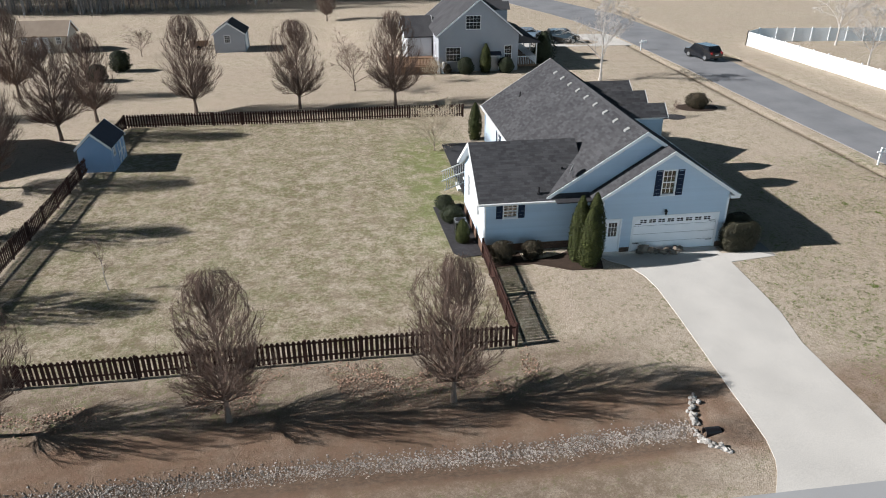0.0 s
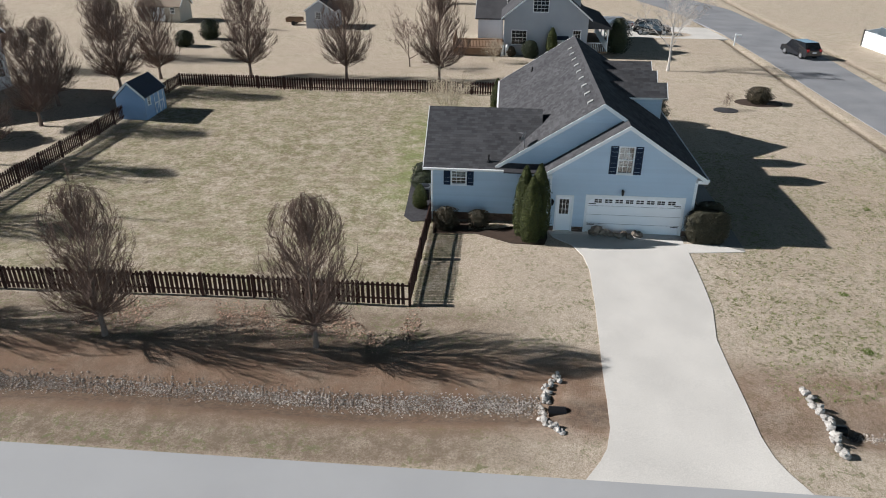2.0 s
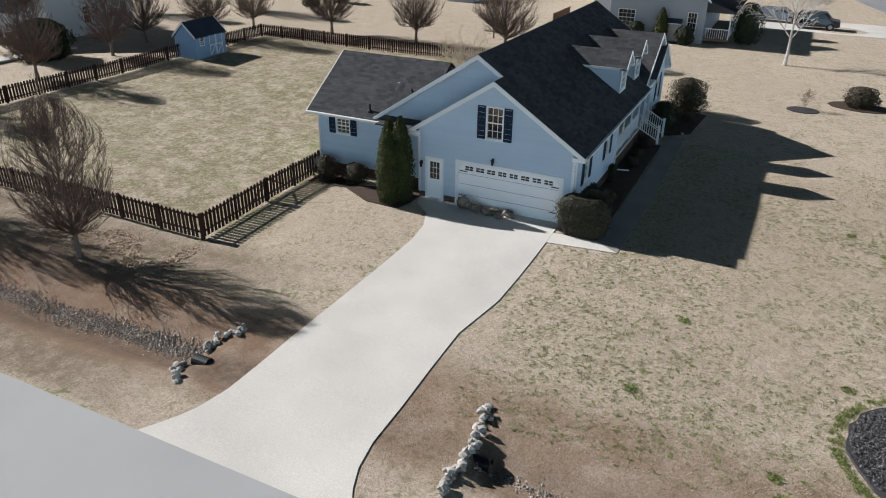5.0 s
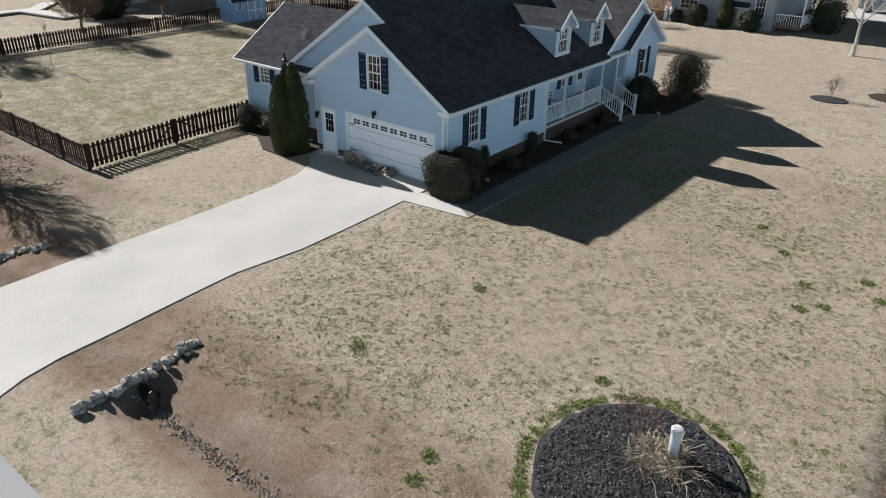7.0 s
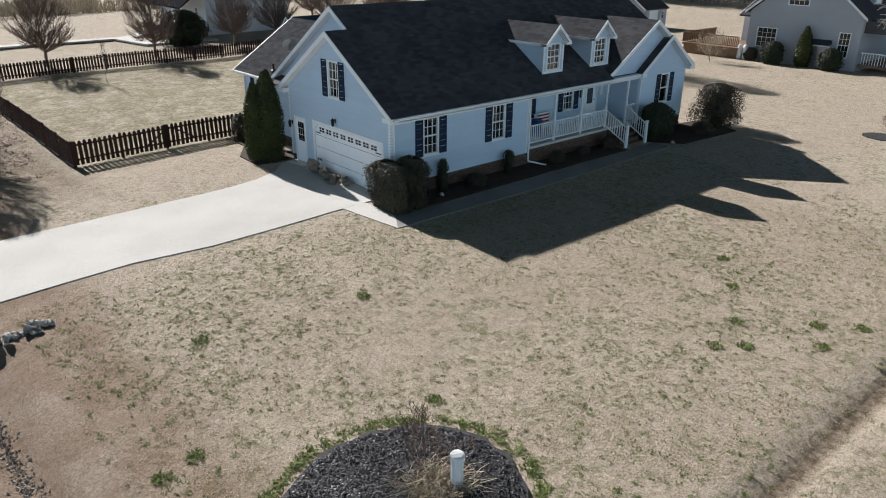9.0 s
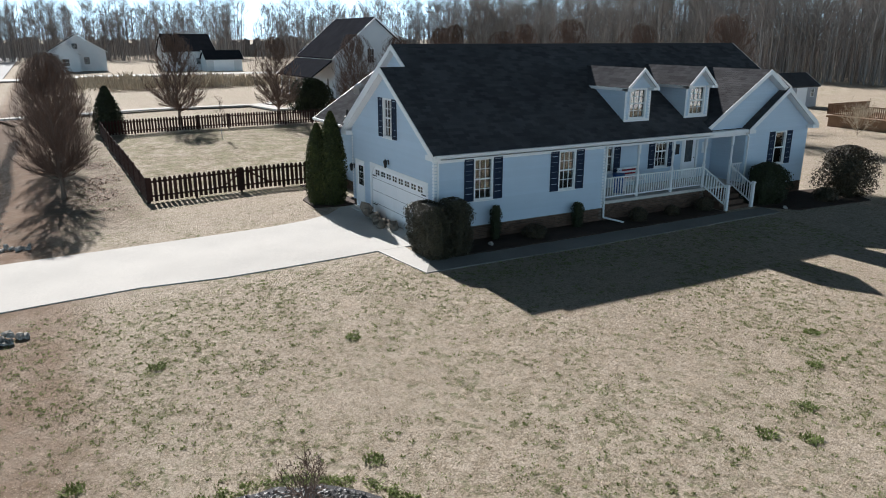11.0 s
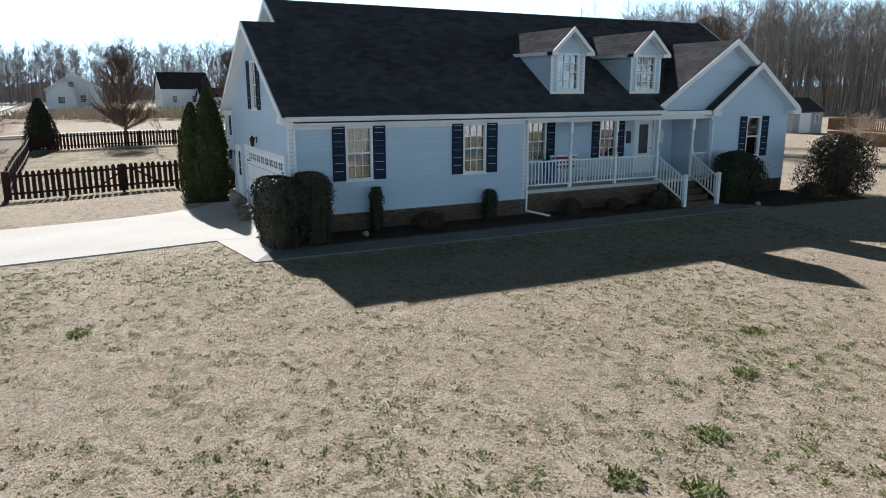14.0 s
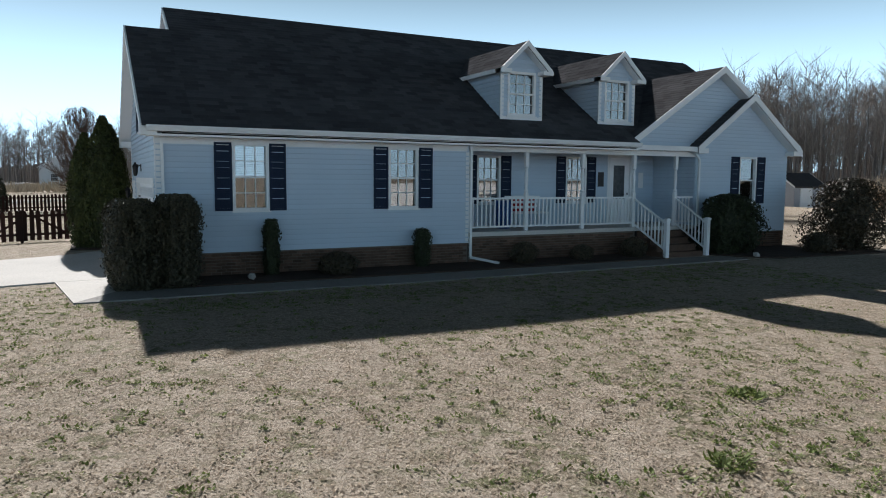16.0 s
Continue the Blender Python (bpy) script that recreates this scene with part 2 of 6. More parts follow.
    # bare reddish soil along the ditches
    soil = times(span(sep.outputs[1], -10.2, -11.8), span(sep.outputs[1], -16.0, -15.0))
    col = blend(times(times(soil, span(sep.outputs[0], 0.0, -6.0, 0.75, 1.0)), span(patch, 0.3, 0.58, 0.4, 0.9)), col, (0.225, 0.14, 0.098))
    wet = times(span(sep.outputs[1], -13.4, -13.9), span(sep.outputs[1], -15.2, -14.7))
    col = blend(times(times(wet, span(sep.outputs[0], 0.0, -6.0, 0.35, 1.0)), span(clump, 0.3, 0.6, 0.15, 0.75)), col, (0.107, 0.080, 0.064))
    east = times(times(span(sep.outputs[0], 26.2, 26.6), span(sep.outputs[0], 27.3, 26.9)), span(sep.outputs[1], 16.0, 19.0))
    col = blend(times(east, span(clump, 0.35, 0.6, 0.1, 0.8)), col, (0.16, 0.12, 0.085))
    # dark brown line along the shallow ditch beside the long road
    ditch_line = times(times(span(sep.outputs[0], 16.65, 16.85), span(sep.outputs[0], 17.25, 17.05)), span(sep.outputs[1], -12.0, -8.0))
    col = blend(times(ditch_line, span(clump, 0.35, 0.6, 0.45, 1.0)), col, (0.12, 0.09, 0.063))
    col = blend(span(grain, 0.52, 0.62, 0.0, 0.45), col, (0.170, 0.130, 0.093))
    col = blend(span(speck, 0.51, 0.61, 0.0, 0.6), col, (0.145, 0.115, 0.080))
    L.new(col, bsdf.inputs["Base Color"])
    b1, b2 = N.new("ShaderNodeBump"), N.new("ShaderNodeBump")
    b1.inputs["Strength"].default_value, b1.inputs["Distance"].default_value = 0.8, 0.035
    b2.inputs["Strength"].default_value, b2.inputs["Distance"].default_value = 0.65, 0.06
    L.new(fine, b1.inputs["Height"]), L.new(relief, b2.inputs["Height"])
    L.new(b2.outputs[0], b1.inputs["Normal"]), L.new(b1.outputs[0], bsdf.inputs["Normal"])
    return m


LAWN = lawn_material()


# ---- mesh helpers ----
class Shape:
    def __init__(self):
        self.v, self.f = [], []

    def hexa(self, p):
        """Eight corners: four below, four above, both counterclockwise from above."""
        n = len(self.v)
        self.v += [tuple(q) for q in p]
        self.f += [(n + 3, n + 2, n + 1, n), (n + 4, n + 5, n + 6, n + 7)] + [(n + a, n + b, n + 4 + b, n + 4 + a) for a, b in ((0, 1), (1, 2), (2, 3), (3, 0))]
        return self

    def box(self, x0, x1, y0, y1, z0, z1):
        return self.hexa([(x0, y0, z0), (x1, y0, z0), (x1, y1, z0), (x0, y1, z0), (x0, y0, z1), (x1, y0, z1), (x1, y1, z1), (x0, y1, z1)])

    def prism(self, ring, shift):
        """A ring of points and the same ring moved by shift, closed."""
        n, k, s = len(self.v), len(ring), Vector(shift)
        self.v += [tuple(q) for q in ring] + [tuple(Vector(q) + s) for q in ring]
        self.f += [tuple(range(n + k - 1, n - 1, -1)), tuple(range(n + k, n + 2 * k))] + [(n + a, n + (a + 1) % k, n + k + (a + 1) % k, n + k + a) for a in range(k)]
        return self

    def tube(self, a, b, r0, r1=None, sides=6, cap=True):
        a, b, r1 = Vector(a), Vector(b), r0 if r1 is None else r1
        d = (b - a).normalized()
        u = d.orthogonal().normalized()
        w = d.cross(u)
        n = len(self.v)
        for c, r in ((a, r0), (b, r1)):
            for k in range(sides):
                t = 2 * math.pi * k / sides
                self.v.append(tuple(c + u * (r * math.cos(t)) + w * (r * math.sin(t))))
        self.f += [(n + k, n + (k + 1) % sides, n + sides + (k + 1) % sides, n + sides + k) for k in range(sides)]
        if cap:
            self.f += [tuple(range(n + sides - 1, n - 1, -1)), tuple(range(n + sides, n + 2 * sides))]
        return self

    def lathe(self, c, profile, sides=16):
        """Rings of (radius, height) round the upright line through c."""
        n = len(self.v)
        for r, z in profile:
            for k in range(sides):
                t = 2 * math.pi * k / sides
                self.v.append((c[0] + r * math.cos(t), c[1] + r * math.sin(t), c[2] + z))
        for j in range(len(profile) - 1):
            self.f += [(n + j * sides + k, n + j * sides + (k + 1) % sides, n + (j + 1) * sides + (k + 1) % sides, n + (j + 1) * sides + k) for k in range(sides)]
        self.f += [tuple(range(n + sides - 1, n - 1, -1)), tuple(range(n + (len(profile) - 1) * sides, n + len(profile) * sides))]
        return self

    def blob(self, c, r, rng, uneven=0.25):
        """An uneven stone or clump of 20 faces; r: its three radii."""
        g = (1 + 5 ** 0.5) / 2
        pts = [(-1, g, 0), (1, g, 0), (-1, -g, 0), (1, -g, 0), (0, -1, g), (0, 1, g), (0, -1, -g), (0, 1, -g), (g, 0, -1), (g, 0, 1), (-g, 0, -1), (-g, 0, 1)]
        fs = [(0, 11, 5), (0, 5, 1), (0, 1, 7), (0, 7, 10), (0, 10, 11), (1, 5, 9), (5, 11, 4), (11, 10, 2), (10, 7, 6), (7, 1, 8), (3, 9, 4), (3, 4, 2), (3, 2, 6), (3, 6, 8), (3, 8, 9), (4, 9, 5), (2, 4, 11), (6, 2, 10), (8, 6, 7), (9, 8, 1)]
        n = len(self.v)
        for p in pts:
            k = (1 + rng.uniform(-uneven, uneven)) / 1.9
            self.v.append(tuple(c[i] + p[i] * r[i] * k for i in range(3)))
        self.f += [tuple(n + i for i in t) for t in fs]
        return self

    def weld(self):
        """Joins corners that lie on one another."""
        seen, at = {}, []
        for p in self.v:
            at.append(seen.setdefault(tuple(round(c, 4) for c in p), len(seen)))
        self.v = list(seen)
        self.f = [g for g in (tuple(dict.fromkeys(at[i] for i in t)) for t in self.f) if len(g) > 2]
        return self

    def mesh(self, name, mat, smooth=False):
        me = bpy.data.meshes.new(name)
        me.from_pydata(self.v, [], self.f)
        me.materials.append(mat)
        if smooth:
            me.shade_smooth()
        return me


def part(name, shape, mat, parent=None, label="", smooth=False):
    ob = new(name, shape if isinstance(shape, bpy.types.Mesh) else shape.mesh(name, mat, smooth))
    if parent is not None:
        ob.parent = parent
        ob.matrix_parent_inverse = parent.matrix_world.inverted()
    return tagged(ob, label)


def thing(name, at, label, category, group="", kind=""):
    ob = new(name)
    ob.empty_display_size = 0.2
    ob.matrix_world = Matrix.Translation(at)
    return tagged(ob, label, category, group, kind)


def smooth01(t):
    t = min(1.0, max(0.0, t))
    return t * t * (3 - 2 * t)


# ---- ground ----
def ground_z(x, y):
    z = -0.027 * max(0.0, min(-y - 2.0, 15.5))
    z -= 0.24 * smooth01((-x - 9) / 6) * smooth01((22 - y) / 18)
    wob = 0.05 * math.sin(x * 0.31 + 1.3 * math.sin(y * 0.23)) * math.sin(y * 0.27 + 0.7)
    wob *= 1 - smooth01((x - 16.6) / 1.4) * smooth01((28 - x) / 1.5)
    z += wob * smooth01((abs(y + 17) - 2) / 6) * smooth01((abs(x + 3.5) - 5) / 6) if y < -2 or x > 4 or x < -14 else 0
    # ditch beside the cross road, broken by the driveway
    if -60 < y < 0:
        along = max(smooth01((-x - 7.0) / 1.4), smooth01((x - 1.75) / 0.7) * smooth01((17.5 - x) / 2))
        z -= 0.42 * along * math.exp(-((y + 14.1 + 0.25 * math.sin(x * 0.35)) / 0.75) ** 2)
    # shallow ditch beside the long road
    z -= 0.17 * smooth01((y + 13) / 4) * math.exp(-((x - 16.95 - 0.05 * math.sin(y * 0.3)) / 0.3) ** 2)
    z -= 0.14 * smooth01((y - 15) / 5) * math.exp(-((x - 26.75) / 0.4) ** 2)
    # the far lawn dips before the woods
    z -= 0.85 * smooth01((y - 52) / 12) * smooth01((92 - y) / 12) * smooth01((-x - 16) / 9)
    return z


def ground_grid():
    def line(lo, hi, step, far):
        a = list(np.arange(lo, hi + 1e-6, step))
        s, v, out = step, hi, []
        while v < far:
            s *= 1.18
            v += s
            out.append(v)
        s, v, low = step, lo, []
        while v > -far:
            s *= 1.18
            v -= s
            low.append(v)
        return low[::-1] + a + out
    xs, ys = line(-42, 27, 0.3, 2500), line(-20, 24, 0.3, 2500)
    sh = Shape()
    sh.v = [(x, y, ground_z(x, y) - 0.012) for y in ys for x in xs]
    w = len(xs)
    sh.f = [(j * w + i, j * w + i + 1, (j + 1) * w + i + 1, (j + 1) * w + i) for j in range(len(ys) - 1) for i in range(w - 1)]
    me = sh.mesh("ground", LAWN, True)
    return tagged(new("ground", me), "dormant tan lawn with green weed patches and ditches", "lawn", kind="structure")


ground_grid()


def slab(name, left, right, mat, label, category, lift=0.02, thick=0.14, step=1.0, kind="structure"):
    """A paved strip between two edge lines of the same number of points, laid on the ground."""
    sh = Shape()
    rows = []
    for (a, b), (c, d) in zip(zip(left[:-1], left[1:]), zip(right[:-1], right[1:])):
        k = max(1, int((Vector(b) - Vector(a)).length / step))
        rows += [(Vector(a).lerp(Vector(b), i / k), Vector(c).lerp(Vector(d), i / k)) for i in range(k)]
    rows.append((Vector(left[-1]), Vector(right[-1])))
    across = 8
    for a, b in rows:
        for i in range(across + 1):
            p = a.lerp(b, i / across)
            base = -0.027 * max(0.0, min(-p.y - 2.0, 15.5))
            sh.v.append((p.x, p.y, base + lift))
    w = across + 1
    for j in range(len(rows) - 1):
        sh.f += [(j * w + i, j * w + i + 1, (j + 1) * w + i + 1, (j + 1) * w + i) for i in range(across)]
    n = len(sh.v)
    edge = [j * w for j in range(len(rows))] + [(len(rows) - 1) * w + i for i in range(1, w)] + [j * w + across for j in range(len(rows) - 2, -1, -1)] + [i for i in range(across - 1, 0, -1)]
    for e in edge:
        x, y, z = sh.v[e]
        sh.v.append((x, y, z - thick))
    k = len(edge)
    sh.f += [(edge[(i + 1) % k], edge[i], n + i, n + (i + 1) % k) for i in range(k)]
    return tagged(part(name, sh, mat), label, category, kind=kind)


slab("driveway", [(-6.85, -17.45), (-6.3, -16.6), (-6.02, -16.0), (-5.8, -15.0), (-5.74, -13.6), (-5.7, -11.7), (-5.6, -9.5), (-5.5, -6.9), (-5.45, -4.2), (-5.62, -2.8), (-6.1, -1.6), (-7.0, -0.8), (-7.25, 0.04)],
     [(0.05, -17.45), (-0.42, -16.6), (-0.66, -15.95), (-0.8, -15.0), (-0.8, -13.3), (-0.85, -11.5), (-0.87, -9.4), (-0.44, -7.0), (-0.38, -5.2), (-0.36, -3.5), (-0.37, -1.98), (-0.4, -0.8), (-0.4, 0.04)], CONCRETE, "pale concrete driveway with faint stains", "driveway", 0.018)
slab("concrete_pad", [(-0.396, -0.95), (1.45, -0.92)], [(-0.366, -1.96), (2.48, -1.6)], CONCRETE, "pale concrete pad at the garage corner", "pad", 0.016)
slab("walkway", [(1.454, -0.92), (1.5, 0.3), (1.55, 5.0), (1.5, 15.0)], [(2.484, -1.6), (2.5, 0.0), (2.62, 5.0), (2.44, 15.0)], WALKCON, "narrow concrete walkway along the porch front, darkened for the house's shade", "walkway", 0.014)
slab("road", [(-300, -24.0), (-8.4, -24.0), (26, -24.0), (300, -24.0)], [(-300, -17.45), (-8.4, -17.45), (26, -17.45), (300, -17.45)], ASPHALT, "grey asphalt road along the ditch", "road", 0.022, step=6)
slab("cross_road", [(18.9, -17.44), (18.7, 11), (18.35, 30), (18.3, 45), (17.8, 62), (16.0, 78), (10, 100), (-10, 125), (-60, 150)], [(24.2, -17.44), (24.1, 15), (24.6, 30), (25.4, 50), (25.8, 64), (24.6, 84), (18, 106), (-6, 133), (-58, 158)], ASPHALT_B, "grey asphalt road past the front yard", "road", 0.026, step=3)


# ---- house parts ----
class Plane:
    """A wall plane: u runs along it, d out of it. axis 'x' or 'y' is its normal, out the normal's sign."""
    def __init__(self, axis, at, out):
        self.axis, self.at, self.out = axis, at, out

    def box(self, sh, u0, u1, d0, d1, z0, z1):
        a, b = sorted((self.at + self.out * d0, self.at + self.out * d1))
        return sh.box(a, b, u0, u1, z0, z1) if self.axis == "x" else sh.box(u0, u1, a, b, z0, z1)

    def point(self, u, d, z):
        return (self.at + self.out * d, u, z) if self.axis == "x" else (u, self.at + self.out * d, z)

    def strip(self, sh, a0, a1, b0, b1, z0, z1, d0, low, high):
        """A band from z0 to z1 with ends a0..a1 below and b0..b1 above, from depth d0 out to low (at its foot) and high (at its head)."""
        ring = [self.point(a0, d0, z0), self.point(a1, d0, z0), self.point(a1, low, z0), self.point(a0, low, z0), self.point(b0, d0, z1), self.point(b1, d0, z1), self.point(b1, high, z1), self.point(b0, high, z1)]
        flip = (self.axis == "x") == (self.out > 0)
        if flip:
            return sh.hexa([ring[i] for i in (3, 2, 1, 0, 7, 6, 5, 4)])
        return sh.hexa(ring)


def minus(a, b, holes):
    spans = [(a, b)]
    for h0, h1 in holes:
        spans = [s for p, q in spans for s in ((p, min(q, h0)), (max(p, h1), q)) if s[1] - s[0] > 0.02]
    return spans


COURSE = 0.115


def sided_wall(parent, plane, ends, z0, z1, holes=(), mat=None, name="wall", boards=True, thick=0.14):
    """A wall whose ends(z) gives its span at a height, with holes (u0, u1, z0, z1) and lapped boards on it."""
    mat = mat or SIDING
    body = Shape()
    marks = sorted({z0, z1, *[h for q in holes for h in q[2:] if z0 < h < z1], *np.arange(z0, z1, 0.345).tolist()})
    for a, b in zip(marks[:-1], marks[1:]):
        if b - a < 1e-4:
            continue
        lo, hi = ends(a), ends(b)
        cut = [(q[0], q[1]) for q in holes if q[2] < (a + b) / 2 < q[3]]
        for p, q in minus(lo[0], lo[1], cut):
            p1 = hi[0] if p == lo[0] else p
            q1 = hi[1] if q == lo[1] else q
            plane.strip(body, p, q, min(p1, q1), max(p1, q1), a, b, -thick, 0.0, 0.0)
    wall = part(name, body.weld(), mat, parent)
    if boards:
        z = z0
        while z < z1 - 0.02:
            top = min(z + COURSE, z1)
            lo, hi = ends(z), ends(top)
            cut = [(q[0], q[1]) for q in holes if q[2] < top - 0.01 and q[3] > z + 0.01]
            for p, q in minus(lo[0], lo[1], cut):
                p1 = hi[0] if p == lo[0] else p
                q1 = hi[1] if q == lo[1] else q
                if q1 - p1 > 0.02:
                    plank = Shape()
                    plane.strip(plank, p, q, p1, q1, z + 0.016, top, 0.001, 0.032, 0.003)
                    part("siding_board", plank, mat, wall)
            z = top
    return wall


def window(parent, plane, u0, u1, z0, z1, cols=3, rows=2, sill=True, shutters=0.0, blind=0.0, inset=-0.05, glass=None):
    """A double-hung window, trim and all; u0..z1 is the outside of its trim."""
    t = 0.065
    trim = Shape()
    for b in ((u0, u0 + t, z0, z1), (u1 - t, u1, z0, z1), (u0 + t, u1 - t, z1 - t, z1), (u0 + t, u1 - t, z0, z0 + t)):
        plane.box(trim, b[0], b[1], -0.10, 0.03, b[2], b[3])
    win = part("window", trim, WHITE, parent, "white double-hung window with grilles")
    a0, a1, b0, b1 = u0 + t, u1 - t, z0 + t, z1 - t
    mid = (b0 + b1) / 2
    bar = Shape()
    plane.box(bar, a0, a1, inset - 0.02, inset + 0.03, mid - 0.025, mid + 0.025)
    part("meeting_rail", bar, WHITE, win)
    for lo, hi in ((b0, mid - 0.025), (mid + 0.025, b1)):
        grid = Shape()
        for k in range(1, cols):
            u = a0 + (a1 - a0) * k / cols
            plane.box(grid, u - 0.011, u + 0.011, inset - 0.005, inset + 0.016, lo, hi)
        for k in range(1, rows):
            z = lo + (hi - lo) * k / rows
            plane.box(grid, a0, a1, inset - 0.003, inset + 0.014, z - 0.011, z + 0.011)
        if cols > 1:
            part("grille", grid, WHITE, win)
        pane = Shape()
        plane.box(pane, a0, a1, inset - 0.012, inset - 0.008, lo, hi)
        g = part("pane", pane, glass or GLASS, win)
        g.visible_shadow = False
    if blind:
        cloth = Shape()
        n = max(2, int((b1 - b0) * blind / 0.05))
        for k in range(n):
            z = b1 - 0.05 * (k + 1)
            plane.box(cloth, a0, a1, inset - 0.075, inset - 0.06, z, z + 0.044)
        part("blind", cloth, BLIND, win, "pale slatted blind")
    if sill:
        s = Shape()
        plane.box(s, u0 - 0.03, u1 + 0.03, 0.0, 0.06, z0 - 0.035, z0 - 0.002)
        part("sill", s, WHITE, win)
    if shutters:
        for p in (u0 - shutters - 0.01, u1 + 0.01):
            r = 0.05
            rim = Shape()
            o = [(p, z0), (p + shutters, z0), (p + shutters, z1), (p, z1)]
            q = [(p + r, z0 + r), (p + shutters - r, z0 + r), (p + shutters - r, z1 - r), (p + r, z1 - r)]
            for k in range(4):
                m = (k + 1) % 4
                rim.prism([plane.point(u, 0.017, z) for u, z in (o[k], o[m], q[m], q[k])], Vector(plane.point(0, 0.05, 0)) - Vector(plane.point(0, 0.017, 0)))
            part("shutter", rim.weld(), NAVY, win, "navy louvred shutter")
            saw, z = [(0.012, z0 + r)], z0 + r
            while z < z1 - r - 0.02:
                saw += [(0.044, z + 0.002), (0.024, z + 0.044)]
                z += 0.045
            saw.append((0.012, z))
            slats = Shape().prism([plane.point(p + r, d, zz) for d, zz in saw], Vector(plane.point(shutters - 2 * r, 0, 0)) - Vector(plane.point(0, 0, 0)))
            part("louvres", slats, NAVY, win)
    return win


def pitched(parent, corner, along, up, wide, long, mat, name="roof", thick=0.16, tabs=True, rng=random.Random(3)):
    """A roof plane: from its eave corner, wide along the eave, long up the slope; a slab, with shingles on it."""
    corner, along, up = Vector(corner), Vector(along).normalized(), Vector(up).normalized()
    out = along.cross(up)
    if out.z < 0:
        out = -out
    c = [corner, corner + along * wide, corner + along * wide + up * long, corner + up * long]
    if along.cross(up).z < 0:
        c = c[::-1]
    body = Shape().prism([p - out * thick for p in c], out * (thick - 0.006))
    roof = part(name, body, mat, parent)
    if tabs:
        part("soffit", Shape().prism([p - out * (thick + 0.016) for p in c], out * 0.012), WHITE, roof)
        sh = Shape()
        h, w = 0.16, 0.32
        n, m = int(math.ceil(long / h)), int(math.ceil(wide / w)) + 1
        for j in range(n):
            v0, v1 = j * h, min(long, (j + 1) * h + 0.02)
            off = (j % 2) * w / 2 + rng.uniform(-0.03, 0.03)
            for i in range(m):
                a, b = max(0.0, i * w - off), min(wide, (i + 1) * w - off - 0.006)
                if b - a < 0.02:
                    continue
                lift = 0.0075 + rng.uniform(-0.002, 0.002)
                p = [corner + along * a + up * v0, corner + along * b + up * v0, corner + along * b + up * v1, corner + along * a + up * v1]
                k = len(sh.v)
                sh.v += [tuple(p[0]), tuple(p[1]), tuple(p[0] + out * lift), tuple(p[1] + out * lift), tuple(p[2] + out * 0.002), tuple(p[3] + out * 0.002)]
                q = [(k, k + 1, k + 3, k + 2), (k + 2, k + 3, k + 4, k + 5), (k, k + 2, k + 5), (k + 1, k + 4, k + 3)]
                sh.f += q if along.cross(up).z > 0 else [t[::-1] for t in q]
        tagged(part("shingles", sh, mat, roof), kind="stuff")
    return roof


def rake(parent, a, b, out, deep=0.20, thick=0.035, name="rake_board"):
    """A white board under a sloping roof edge from a to b, thick towards out."""
    a, b, out = Vector(a), Vector(b), Vector(out)
    sh = Shape().prism([a, b, b - Vector((0, 0, deep)), a - Vector((0, 0, deep))], out * thick)
    return part(name, sh, WHITE, parent)


def gutter(parent, a, b, out, name="gutter"):
    a, b, out = Vector(a), Vector(b), Vector(out)
    up = Vector((0, 0, 1))
    ring = [a, a + out * 0.11, a + out * 0.12 - up * 0.03, a + out * 0.08 - up * 0.12, a - up * 0.12]
    return part(name, Shape().prism(ring, b - a), WHITE, parent)


# ---- the house ----
house = thing("house", (-4.8, 9.5, 0), "single-storey pale blue vinyl-sided house with dark shingle roof", "house")
S = 0.65
EX, EZ = 0.45, 3.22                       # front eave edge
RX, RZ = -4.85, EZ + S * 5.30             # main ridge
GX, GZ = -3.65, EZ + S * 4.10             # garage ridge
BX = -10.15                               # back eave edge
Y0, Y1 = 0.74, 19.7                       # main roof ends
UPF, UPB = Vector((-1, 0, S)), Vector((1, 0, S))
run = math.hypot(1, S)


def gable_ends(u0, u1, peak_u, peak_z, slope, drop=0.16):
    """Span of a gabled wall at a height."""
    def ends(z):
        k = (peak_z - drop - z) / slope
        return max(u0, peak_u - k), min(u1, peak_u + k)
    return ends


# roof planes
pitched(house, (EX, -0.28, EZ), (0, 1, 0), UPF, Y0 + 0.28, 4.10 * run, SHINGLE)
pitched(house, (EX, Y0, EZ), (0, 1, 0), UPF, 12.75 - Y0, 5.30 * run, SHINGLE)
pitched(house, (-0.25, 12.75, EZ + 0.7 * S), (0, 1, 0), UPF, Y1 - 12.75, 4.60 * run, SHINGLE)
pitched(house, (BX, Y0, EZ), (0, 1, 0), UPB, Y1 - Y0, 5.30 * run, SHINGLE)
pitched(house, (-7.75, -0.28, EZ), (0, 1, 0), UPB, 1.30, 4.10 * run, SHINGLE)
cap_mesh = Shape().prism([(-0.16, 0, -0.085), (0, 0, 0.02), (0.16, 0, -0.085), (0, 0, -0.03)], (0, 0.297, 0)).mesh("ridge_cap", SHINGLE)
for y in np.arange(Y0, Y1 - 0.2, 0.3):
    part("ridge_cap", cap_mesh, SHINGLE, house).matrix_world = Matrix.Translation((RX, y, RZ))
# wing roof
WE, WR, WZ = 3.10, 4.15, 3.10 + S * 3.53
pitched(house, (-13.9, 0.62, WE), (1, 0, 0), (0, 1, S), 6.2, 3.53 * run, SHINGLE)
pitched(house, (-13.9, 7.68, WE), (1, 0, 0), (0, -1, S), 6.2, 3.53 * run, SHINGLE)

